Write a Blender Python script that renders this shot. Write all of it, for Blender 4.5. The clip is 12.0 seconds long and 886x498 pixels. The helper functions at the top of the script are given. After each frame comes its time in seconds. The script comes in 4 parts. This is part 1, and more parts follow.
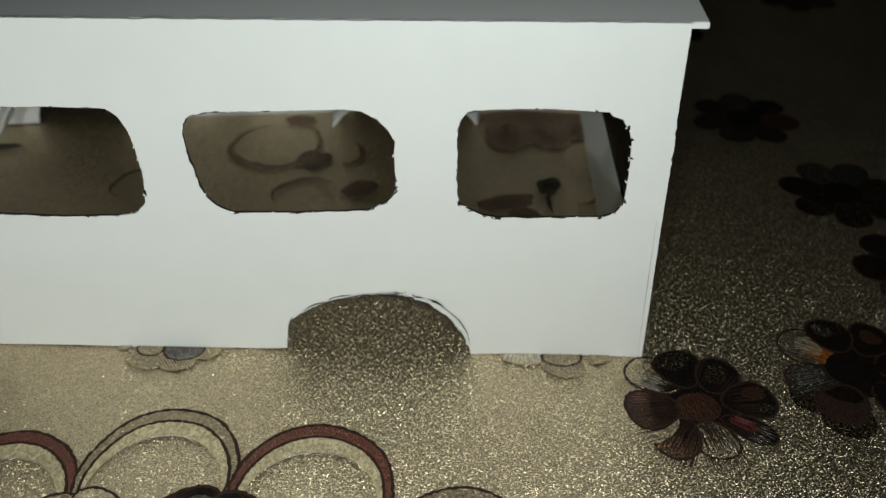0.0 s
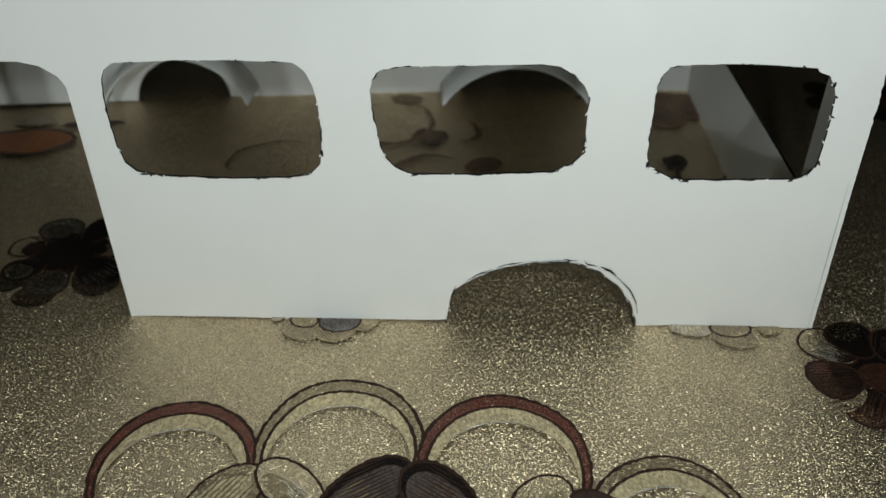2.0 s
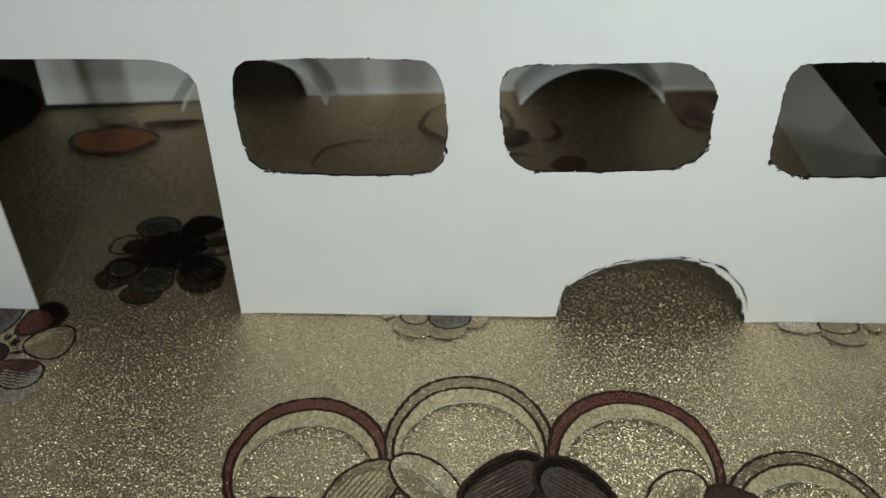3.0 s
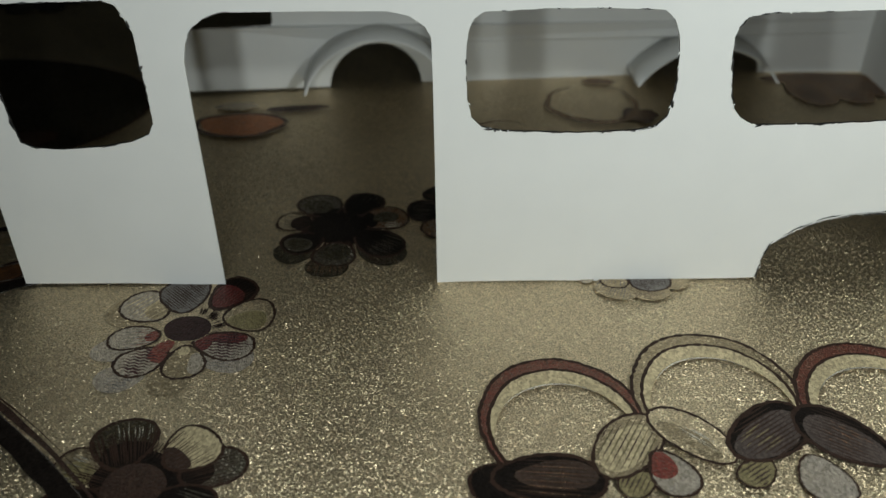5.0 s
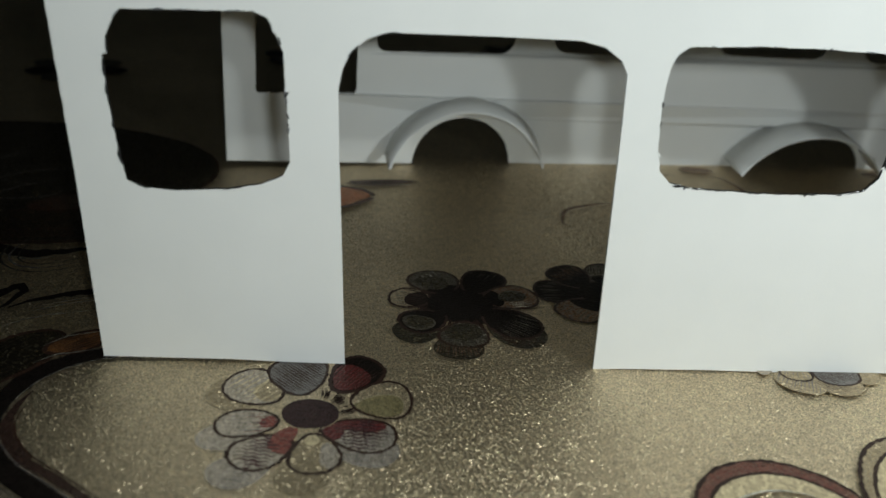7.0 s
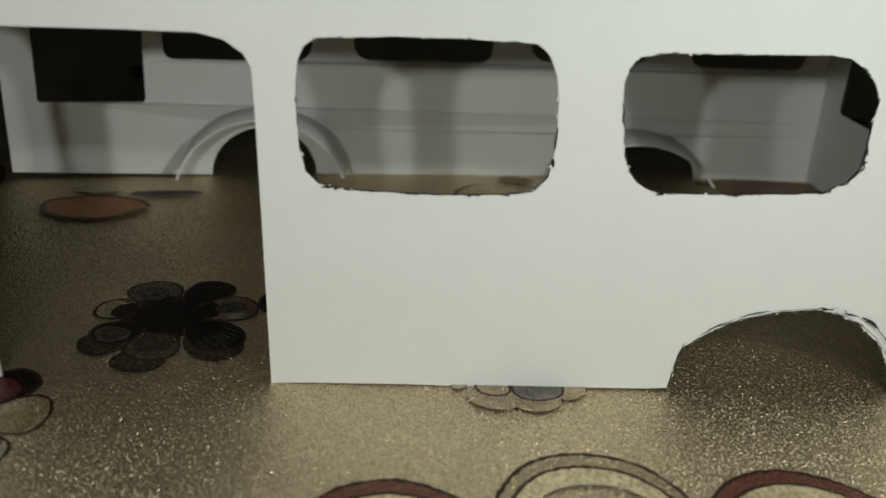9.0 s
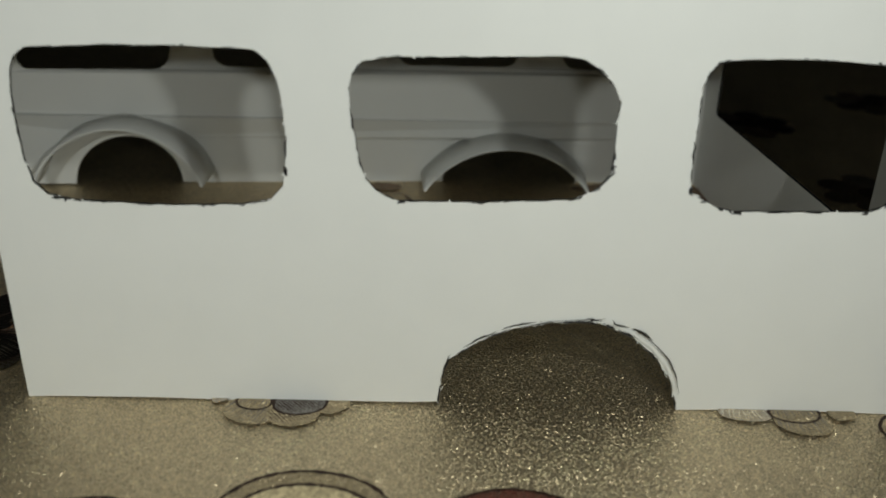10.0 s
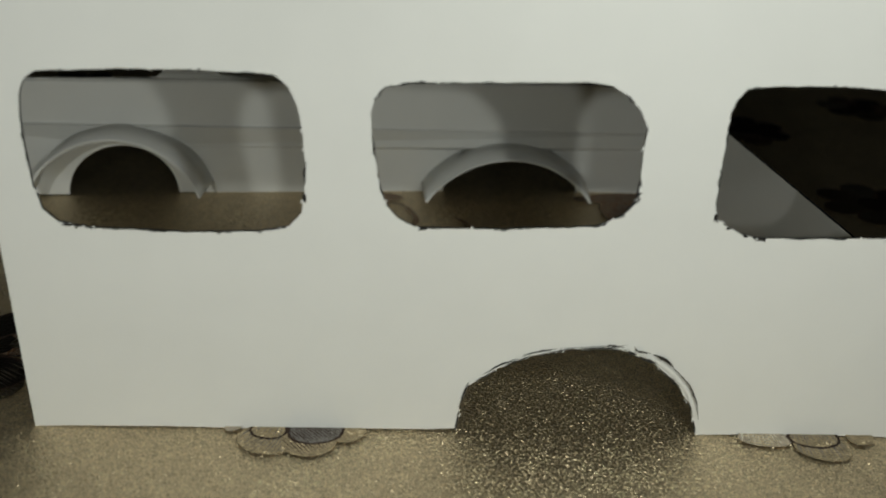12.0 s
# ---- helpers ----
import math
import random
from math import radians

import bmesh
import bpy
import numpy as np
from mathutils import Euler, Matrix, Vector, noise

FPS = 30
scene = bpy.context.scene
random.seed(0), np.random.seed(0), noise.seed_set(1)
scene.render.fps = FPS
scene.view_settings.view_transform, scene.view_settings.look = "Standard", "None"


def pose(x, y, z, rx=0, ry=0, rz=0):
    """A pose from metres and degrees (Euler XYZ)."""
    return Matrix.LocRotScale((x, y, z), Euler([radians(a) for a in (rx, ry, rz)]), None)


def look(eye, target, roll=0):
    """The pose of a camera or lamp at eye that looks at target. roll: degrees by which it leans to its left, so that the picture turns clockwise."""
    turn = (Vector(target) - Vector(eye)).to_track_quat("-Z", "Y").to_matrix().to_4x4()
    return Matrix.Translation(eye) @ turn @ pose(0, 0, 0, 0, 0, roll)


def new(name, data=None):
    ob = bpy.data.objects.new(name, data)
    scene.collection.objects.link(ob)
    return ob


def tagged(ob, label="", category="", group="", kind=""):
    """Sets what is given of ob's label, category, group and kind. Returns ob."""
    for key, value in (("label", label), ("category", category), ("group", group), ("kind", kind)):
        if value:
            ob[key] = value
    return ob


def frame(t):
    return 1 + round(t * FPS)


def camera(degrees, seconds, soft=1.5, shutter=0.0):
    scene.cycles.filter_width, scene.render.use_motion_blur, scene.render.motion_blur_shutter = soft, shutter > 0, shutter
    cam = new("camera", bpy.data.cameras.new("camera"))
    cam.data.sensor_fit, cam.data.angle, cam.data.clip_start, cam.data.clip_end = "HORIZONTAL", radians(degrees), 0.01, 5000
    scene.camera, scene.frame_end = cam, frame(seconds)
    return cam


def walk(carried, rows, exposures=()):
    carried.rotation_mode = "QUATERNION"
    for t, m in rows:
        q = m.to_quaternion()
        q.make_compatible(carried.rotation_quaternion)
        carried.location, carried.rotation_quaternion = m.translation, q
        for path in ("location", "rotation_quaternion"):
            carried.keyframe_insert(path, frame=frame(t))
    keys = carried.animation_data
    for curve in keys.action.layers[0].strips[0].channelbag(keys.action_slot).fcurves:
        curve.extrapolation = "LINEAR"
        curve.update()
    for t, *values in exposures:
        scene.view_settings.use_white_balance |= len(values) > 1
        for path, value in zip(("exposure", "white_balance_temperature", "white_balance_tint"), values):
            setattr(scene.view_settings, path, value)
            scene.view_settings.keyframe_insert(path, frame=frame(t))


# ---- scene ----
cam = camera(52.63, 12.0, soft=1.5)
PATH = [
    (0, (0.25558, -0.34211, 0.32237), (0.1894, 1.2569, -0.8772), -0.47),
    (0.5, (0.24005, -0.34531, 0.31456), (0.1826, 1.2628, -0.8732), -0.28),
    (1, (0.21913, -0.34691, 0.30556), (0.1660, 1.2640, -0.8786), -0.13),
    (1.5, (0.19233, -0.34933, 0.29774), (0.1510, 1.2660, -0.8809), 0.12),
    (2, (0.16391, -0.34710, 0.29657), (0.1356, 1.2691, -0.8812), 0.42),
    (2.5, (0.14000, -0.34612, 0.29639), (0.1203, 1.2683, -0.8840), 0.65),
    (2.7, (0.12655, -0.34747, 0.29626), (0.1012, 1.2672, -0.8836), 0.51),
    (4.3, (0.03034, -0.36693, 0.27610), (0.0752, 1.2807, -0.8568), 1.08),
    (4.5, (0.01563, -0.36073, 0.26657), (0.0801, 1.2887, -0.8627), 1.28),
    (5, (-0.01946, -0.36283, 0.26246), (0.0797, 1.2944, -0.8528), 1.50),
    (5.3, (-0.04510, -0.35404, 0.26572), (0.0969, 1.3122, -0.8307), 2.06),
    (5.5, (-0.06651, -0.35369, 0.27012), (0.1064, 1.3241, -0.8046), 2.84),
    (5.8, (-0.09927, -0.34547, 0.24828), (0.1193, 1.3533, -0.7709), 4.28),
    (6, (-0.11703, -0.34076, 0.24341), (0.1234, 1.3728, -0.7595), 5.03),
    (6.2, (-0.12308, -0.33474, 0.23308), (0.0990, 1.4038, -0.7213), 4.71),
    (6.5, (-0.12599, -0.32412, 0.20976), (0.1195, 1.4504, -0.6794), 5.12),
    (6.7, (-0.12037, -0.31414, 0.20697), (0.1040, 1.4690, -0.6705), 5.06),
    (8.3, (-0.01875, -0.31768, 0.18481), (0.1409, 1.5032, -0.6269), 3.98),
    (8.5, (-0.01299, -0.31038, 0.19662), (0.1683, 1.5068, -0.6188), 4.09),
    (8.7, (0.01122, -0.30700, 0.20527), (0.1441, 1.5085, -0.6247), 3.68),
    (9, (0.04242, -0.30821, 0.19849), (0.1756, 1.5110, -0.6217), 3.52),
    (9.3, (0.07725, -0.30949, 0.19468), (0.1832, 1.5152, -0.6122), 3.42),
    (9.5, (0.09486, -0.30069, 0.20089), (0.1992, 1.5180, -0.6246), 3.17),
    (10, (0.15284, -0.30185, 0.20153), (0.1979, 1.5236, -0.6145), 2.03),
    (10.3, (0.17037, -0.30116, 0.20078), (0.2379, 1.5305, -0.6082), 1.89),
    (10.5, (0.18009, -0.29690, 0.20056), (0.2572, 1.5351, -0.5982), 1.95),
    (10.8, (0.19563, -0.30072, 0.19249), (0.2495, 1.5302, -0.5964), 1.77),
    (11, (0.20205, -0.30289, 0.19309), (0.2445, 1.5269, -0.6133), 1.69),
    (11.5, (0.16760, -0.29100, 0.20090), (0.2579, 1.5318, -0.6171), 2.31),
    (12, (0.13601, -0.29018, 0.21030), (0.2372, 1.5252, -0.6228), 2.72),
]
EXPOSURES = [(0.0, -0.08, 6450, 10), (2.7, -0.2, 6350, 10), (4.4, -0.17, 6400, 10), (5.0, -0.11, 6430, 10), (6.7, 0.32, 6280, 10), (8.3, -0.08, 6640, 10), (9.0, -0.12, 6750, 10), (10.0, -0.31, 6800, 10), (12.0, -0.32, 6900, 10)]
cam.data.dof.use_dof, cam.data.dof.focus_distance, cam.data.dof.aperture_fstop = True, 0.40, 8.0
walk(cam, [(t, look(eye, target, roll)) for t, eye, target, roll in PATH], EXPOSURES)

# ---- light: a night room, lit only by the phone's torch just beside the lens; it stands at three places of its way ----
world = bpy.data.worlds.new("night_room")
world.use_nodes = True
world.node_tree.nodes["Background"].inputs[0].default_value = (0.02, 0.022, 0.02, 1)
world.node_tree.nodes["Background"].inputs[1].default_value = 0.02
scene.world = world


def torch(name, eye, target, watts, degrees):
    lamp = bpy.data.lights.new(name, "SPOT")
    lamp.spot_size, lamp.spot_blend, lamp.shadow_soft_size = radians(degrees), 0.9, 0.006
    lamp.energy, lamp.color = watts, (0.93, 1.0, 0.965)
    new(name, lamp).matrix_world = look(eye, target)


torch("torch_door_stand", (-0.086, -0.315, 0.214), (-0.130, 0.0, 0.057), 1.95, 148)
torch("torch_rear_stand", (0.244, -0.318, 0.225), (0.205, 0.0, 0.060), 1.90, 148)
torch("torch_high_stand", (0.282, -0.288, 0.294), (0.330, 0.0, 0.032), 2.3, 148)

# ---- materials ----
def material(name, color, rough=0.5, metal=0.0, spread=0.1, grain=300.0, bump=0.0, bump_size=400.0, coat=0.0, random_tint=0.0):
    """Principled surface with mottling at two scales and a fine relief."""
    m = bpy.data.materials.new(name)
    m.use_nodes = True
    nt = m.node_tree
    p = nt.nodes["Principled BSDF"]
    p.inputs["Roughness"].default_value, p.inputs["Metallic"].default_value = rough, metal
    p.inputs["Coat Weight"].default_value = coat
    co = nt.nodes.new("ShaderNodeTexCoord")
    fine, broad = nt.nodes.new("ShaderNodeTexNoise"), nt.nodes.new("ShaderNodeTexNoise")
    fine.inputs["Scale"].default_value, fine.inputs["Detail"].default_value = grain, 4
    broad.inputs["Scale"].default_value, broad.inputs["Detail"].default_value = grain * 0.06, 3
    add = nt.nodes.new("ShaderNodeMath")
    add.operation = "ADD"
    span = nt.nodes.new("ShaderNodeMapRange")
    span.inputs["From Min"].default_value, span.inputs["From Max"].default_value = 0.6, 1.4
    span.inputs["To Min"].default_value, span.inputs["To Max"].default_value = 1 - spread, 1 + spread
    mul = nt.nodes.new("ShaderNodeVectorMath")
    mul.operation = "SCALE"
    mul.inputs[0].default_value = color
    for n in (fine, broad):
        nt.links.new(co.outputs["Object"], n.inputs["Vector"])
    nt.links.new(fine.outputs["Fac"], add.inputs[0])
    nt.links.new(broad.outputs["Fac"], add.inputs[1])
    nt.links.new(add.outputs[0], span.inputs["Value"])
    nt.links.new(span.outputs["Result"], mul.inputs["Scale"])
    nt.links.new(mul.outputs[0], p.inputs["Base Color"])
    if bump:
        bn, bp = nt.nodes.new("ShaderNodeTexNoise"), nt.nodes.new("ShaderNodeBump")
        bn.inputs["Scale"].default_value, bn.inputs["Detail"].default_value = bump_size, 3
        bp.inputs["Strength"].default_value, bp.inputs["Distance"].default_value = bump, 0.0005
        nt.links.new(co.outputs["Object"], bn.inputs["Vector"])
        nt.links.new(bn.outputs["Fac"], bp.inputs["Height"])
        nt.links.new(bp.outputs["Normal"], p.inputs["Normal"])
    return m


def pebble(name, color, rough, metal, relief, size=1000.0, spread=0.3, sheen=0.5):
    """Embossed vinyl: small rounded grains, each a little lighter or darker, whose flanks catch the light."""
    m = material(name, color, rough, metal, 0.2, 220.0)
    nt = m.node_tree
    p = nt.nodes["Principled BSDF"]
    p.inputs["Specular IOR Level"].default_value = sheen
    old = p.inputs["Base Color"].links[0].from_socket
    co = nt.nodes.new("ShaderNodeTexCoord")
    warp = nt.nodes.new("ShaderNodeMapping")
    warp.inputs["Scale"].default_value = (1.0, 0.75, 1.0)
    cell = nt.nodes.new("ShaderNodeTexVoronoi")
    cell.inputs["Scale"].default_value = size
    rough_noise = nt.nodes.new("ShaderNodeTexNoise")
    rough_noise.inputs["Scale"].default_value, rough_noise.inputs["Detail"].default_value = size * 1.1, 1
    both, bump = nt.nodes.new("ShaderNodeMath"), nt.nodes.new("ShaderNodeBump")
    both.operation = "MULTIPLY_ADD"
    both.inputs[1].default_value = -0.5
    bump.inputs["Strength"].default_value, bump.inputs["Distance"].default_value = 1.0, relief
    nt.links.new(co.outputs["Object"], warp.inputs["Vector"])
    nt.links.new(warp.outputs["Vector"], cell.inputs["Vector"])
    nt.links.new(warp.outputs["Vector"], rough_noise.inputs["Vector"])
    nt.links.new(rough_noise.outputs["Fac"], both.inputs[2])
    nt.links.new(cell.outputs["Distance"], both.inputs[0])
    nt.links.new(both.outputs[0], bump.inputs["Height"])
    nt.links.new(bump.outputs["Normal"], p.inputs["Normal"])
    sep, span, mul = nt.nodes.new("ShaderNodeSeparateColor"), nt.nodes.new("ShaderNodeMapRange"), nt.nodes.new("ShaderNodeVectorMath")
    span.inputs["To Min"].default_value, span.inputs["To Max"].default_value = 1 - spread, 1 + spread
    mul.operation = "SCALE"
    nt.links.new(cell.outputs["Color"], sep.inputs[0])
    nt.links.new(sep.outputs[2], span.inputs["Value"])
    nt.links.new(old, mul.inputs[0])
    nt.links.new(span.outputs["Result"], mul.inputs["Scale"])
    nt.links.new(mul.outputs[0], p.inputs["Base Color"])
    return m


def flakes(name, color, rough, size, tilt, spread=0.5):
    """Glitter under clear vinyl: small flat mirrors, each tilted its own way, most of them only a little."""
    m = material(name, color, rough, 0.97, 0.2, 220.0)
    nt = m.node_tree
    p = nt.nodes["Principled BSDF"]
    old = p.inputs["Base Color"].links[0].from_socket
    co, geo = nt.nodes.new("ShaderNodeTexCoord"), nt.nodes.new("ShaderNodeNewGeometry")
    cell = nt.nodes.new("ShaderNodeTexVoronoi")
    cell.inputs["Scale"].default_value = size
    stretch = nt.nodes.new("ShaderNodeMapping")
    stretch.inputs["Scale"].default_value = (0.62, 1.0, 1.0)
    nt.links.new(co.outputs["Object"], stretch.inputs["Vector"])
    nt.links.new(stretch.outputs["Vector"], cell.inputs["Vector"])

    def vec(kind, *given):
        n = nt.nodes.new("ShaderNodeVectorMath")
        n.operation = kind
        for i, g in enumerate(given):
            if isinstance(g, tuple):
                n.inputs[i].default_value = g
            else:
                nt.links.new(g, n.inputs[i])
        return n.outputs[0]

    ripple = nt.nodes.new("ShaderNodeTexNoise")
    ripple.inputs["Scale"].default_value, ripple.inputs["Detail"].default_value = size * 0.62, 1.0
    nt.links.new(stretch.outputs["Vector"], ripple.inputs["Vector"])
    wave = vec("MULTIPLY_ADD", ripple.outputs["Color"], (3.8, 4.5, 0.0), (-1.9, -2.25, 0.0))
    signed = vec("MULTIPLY_ADD", cell.outputs["Color"], (2.0, 2.0, 0.0), (-1.0, -1.0, 0.0))
    slope = vec("MULTIPLY", vec("MULTIPLY", signed, vec("MULTIPLY", signed, signed)), (tilt, tilt, 0.0))
    nt.links.new(vec("NORMALIZE", vec("ADD", geo.outputs["Normal"], vec("ADD", slope, wave))), p.inputs["Normal"])
    pick, span = nt.nodes.new("ShaderNodeSeparateColor"), nt.nodes.new("ShaderNodeMapRange")
    span.inputs["To Min"].default_value, span.inputs["To Max"].default_value = 1 - spread * 0.55, 1 + spread * 0.45
    nt.links.new(cell.outputs["Color"], pick.inputs[0])
    nt.links.new(pick.outputs[2], span.inputs["Value"])
    tinted = nt.nodes.new("ShaderNodeVectorMath")
    tinted.operation = "SCALE"
    nt.links.new(old, tinted.inputs[0])
    nt.links.new(span.outputs["Result"], tinted.inputs["Scale"])
    nt.links.new(tinted.outputs[0], p.inputs["Base Color"])
    return m


def two_layers(name, under, over, share):
    """A surface of two materials at once: a smooth film and, through it, the facets below."""
    m = over.copy()
    m.name = name
    nt = m.node_tree
    made = {}
    for n in under.node_tree.nodes:
        if n.bl_idname == "ShaderNodeOutputMaterial":
            continue
        c = nt.nodes.new(n.bl_idname)
        for key in ("operation",):
            if key in n.bl_rna.properties:
                c.operation = n.operation
        for i, o in zip(c.inputs, n.inputs):
            if "default_value" in o.bl_rna.properties:
                i.default_value = o.default_value
        made[n] = c
    for k in under.node_tree.links:
        if k.to_node in made:
            outs = list(k.from_node.outputs)
            ins = list(k.to_node.inputs)
            nt.links.new(made[k.from_node].outputs[outs.index(k.from_socket)], made[k.to_node].inputs[ins.index(k.to_socket)])
    out = [n for n in nt.nodes if n.bl_idname == "ShaderNodeOutputMaterial"][0]
    top = out.inputs["Surface"].links[0].from_socket
    low = [c for n, c in made.items() if n.bl_idname == "ShaderNodeBsdfPrincipled"][0].outputs[0]
    mix = nt.nodes.new("ShaderNodeMixShader")
    mix.inputs[0].default_value = share
    nt.links.new(low, mix.inputs[1])
    nt.links.new(top, mix.inputs[2])
    nt.links.new(mix.outputs[0], out.inputs["Surface"])
    return m


WHITE = material("white_foam_board", (0.70, 0.71, 0.70), 0.55, 0, 0.03, 40, 0.06, 900)
CUT = material("cut_foam_edge", (0.62, 0.62, 0.60), 0.9, 0, 0.2, 500, 0.4, 900)
# black of the marker strokes; on window cut edges it also paints their shade
INK_SHADE = material("black_ink_and_edge_shade", (0.012, 0.012, 0.013), 0.5, 0, 0.3, 900)
PENCIL = material("grey_pencil", (0.33, 0.34, 0.37), 0.7, 0, 0.2, 900)
FLAKES = flakes("glitter_flakes", (0.71, 0.585, 0.39), 0.35, 3400.0, 0.27, 1.0)
FILM = pebble("vinyl_film", (0.66, 0.525, 0.33), 0.27, 0.97, 0.0005, 1350.0, 0.35)
CLOTH = two_layers("glitter_vinyl", FLAKES, FILM, 0.08)
ROPE = material("black_print_outline", (0.030, 0.016, 0.011), 0.4, 0, 0.4, 900, 0.5, 1200)
ROPE.node_tree.nodes["Principled BSDF"].inputs["Specular IOR Level"].default_value = 0.12


def printed(name, color, film=0.3, rough=0.4, metal=0.2, relief=0.0005, sheen=0.4):
    """Ink under the cloth's own clear film, which mirrors in part what stands on it."""
    return two_layers(name, pebble("ink", color, rough, metal, relief, 950.0, 0.35, sheen), FILM, film)


RED = two_layers("dark_red_print", pebble("ink", (0.115, 0.018, 0.013), 0.32, 0.4, 0.0009, 1300.0, 0.5, 0.3), FLAKES, 0.10)
CREAM = printed("cream_print", (0.56, 0.47, 0.285), 0.30, 0.4, 0.3, 0.0003)
GREY = printed("grey_print", (0.20, 0.19, 0.20), 0.52, 0.4, 0.5, 0.0003)
DARK = printed("brown_black_print", (0.008, 0.006, 0.005), 0.004, 0.5, 0.0, 0.0003, 0.06)
CRIMSON = printed("crimson_print", (0.16, 0.022, 0.019), 0.10, 0.3, 0.3, 0.0006)
BROWN = two_layers("faded_brown_print", flakes("ink", (0.17, 0.085, 0.05), 0.40, 1700.0, 1.28, 0.4), FILM, 0.23)
ORANGE = printed("rust_print", (0.40, 0.12, 0.022), 0.06, 0.3, 0.4, 0.0007)
SILVER = pebble("silver_print_line", (0.78, 0.74, 0.64), 0.25, 0.9, 0.0008, 1200.0, 0.3)
OLIVE = two_layers("dark_olive_print", flakes("ink", (0.050, 0.042, 0.026), 0.46, 1900.0, 0.8, 0.6), FILM, 0.07)
DIM = two_layers("dim_grey_print", flakes("ink", (0.11, 0.10, 0.080), 0.46, 1900.0, 0.8, 0.6), FILM, 0.12)
MAROON = printed("maroon_print", (0.052, 0.022, 0.013), 0.05, 0.35, 0.3, 0.0007, 0.25)
SLATE = printed("slate_print", (0.115, 0.112, 0.118), 0.13, 0.4, 0.3, 0.0004)
FAINT = two_layers("faint_tan_print", flakes("ink", (0.38, 0.31, 0.20), 0.42, 1900.0, 1.44, 0.4), FILM, 0.30)
PALE = printed("pale_grey_print", (0.36, 0.335, 0.31), 0.46, 0.42, 0.4, 0.0003)
PLUM = printed("plum_print", (0.040, 0.012, 0.017), 0.04, 0.4, 0.2, 0.0004, 0.2)
WINE = printed("wine_red_print", (0.095, 0.012, 0.013), 0.05, 0.35, 0.2, 0.0005, 0.3)
TAUPE = printed("taupe_print", (0.026, 0.012, 0.013), 0.02, 0.55, 0.0, 0.0003, 0.15)
UMBER = printed("umber_print", (0.034, 0.018, 0.014), 0.05, 0.4, 0.2, 0.0004, 0.25)
KHAKI = printed("khaki_print", (0.21, 0.18, 0.085), 0.22, 0.42, 0.3, 0.0003)
MAUVE = printed("mauve_brown_print", (0.060, 0.046, 0.042), 0.04, 0.5, 0.1, 0.0003, 0.2)
PINK = printed("faded_pink_print", (0.30, 0.10, 0.10), 0.25, 0.35, 0.4, 0.0006)
RUSSET = printed("russet_print", (0.13, 0.055, 0.017), 0.06, 0.4, 0.2, 0.0006)
WOOD = material("dark_wood", (0.10, 0.06, 0.035), 0.5, 0, 0.3, 40, 0.2, 80)
PLASTER = material("dim_wall_paint", (0.42, 0.44, 0.41), 0.9, 0, 0.1, 20, 0.2, 60)


# ---- mesh helpers ----
def part(name, bm, materials, parent=None, label=""):
    me = bpy.data.meshes.new(name)
    bm.to_mesh(me)
    bm.free()
    for m in materials if isinstance(materials, (list, tuple)) else [materials]:
        me.materials.append(m)
    ob = new(name, me)
    ob.parent = parent
    return tagged(ob, label)


def box_mesh(x0, x1, y0, y1, z0, z1, bevel=0.0):
    bm = bmesh.new()
    bmesh.ops.create_cube(bm, size=1, matrix=Matrix.LocRotScale(((x0 + x1) / 2, (y0 + y1) / 2, (z0 + z1) / 2), None, (x1 - x0, y1 - y0, z1 - z0)))
    if bevel:
        bmesh.ops.bevel(bm, geom=bm.edges[:], offset=bevel, segments=2, affect="EDGES")
    return bm


def resample(loop, step, closed=True):
    """Points every step metres or so along a line of 2D points."""
    out, n = [], len(loop)
    for i in range(n if closed else n - 1):
        a, b = Vector(loop[i]), Vector(loop[(i + 1) % n])
        k = max(1, round((b - a).length / step))
        out += [a.lerp(b, j / k) for j in range(k)]
    return out if closed else out + [Vector(loop[-1])]


def ragged(loop, amount, seed, scale=600.0):
    """Shifts each point a little, as a knife shifts on board; some points jump, as torn fibres do."""
    rnd = random.Random(seed)
    out = []
    for p in loop:
        d = Vector((noise.noise((p.x * scale, p.y * scale, seed)), noise.noise((p.x * scale, p.y * scale, seed + 9.5)))) * amount
        if rnd.random() < 0.07:
            d *= 2.2
        out.append(p + d)
    return out


def rounded(x0, x1, z0, z1, corners):
    """A window's outline with four cut or rounded corners: radii from bottom left, anticlockwise."""
    pts = []
    for (cx, cz, sx, sz, start), r in zip(((x0, z0, 1, 1, 180), (x1, z0, -1, 1, 270), (x1, z1, -1, -1, 0), (x0, z1, 1, -1, 90)), corners):
        for i in range(5):
            a = radians(start + 22.5 * i)
            pts.append((cx + sx * r + r * math.cos(a), cz + sz * r + r * math.sin(a)))
    return pts


def board(outline, holes, thick, place):
    """A board of the given thickness from 2D loops; place(u, v, d) puts a point d deep in the world. Material 1 is on the outer edges, 2 on those of the holes."""
    from mathutils.geometry import tessellate_polygon
    loops = [[Vector((p[0], p[1], 0)) for p in lp] for lp in (outline, *holes)]
    tris = tessellate_polygon(loops)
    flat = [p for lp in loops for p in lp]
    bm = bmesh.new()
    front = [bm.verts.new(place(p.x, p.y, 0)) for p in flat]
    back = [bm.verts.new(place(p.x, p.y, thick)) for p in flat]
    for t in tris:
        for side in (front, back):
            try:
                bm.faces.new([side[i] for i in t])
            except ValueError:
                pass
    k = 0
    for lp in loops:
        n = len(lp)
        for i in range(n):
            a, b = k + i, k + (i + 1) % n
            bm.faces.new((front[a], front[b], back[b], back[a])).material_index = 1 if lp is loops[0] else 2
        k += n
    bmesh.ops.recalc_face_normals(bm, faces=bm.faces[:])
    return bm


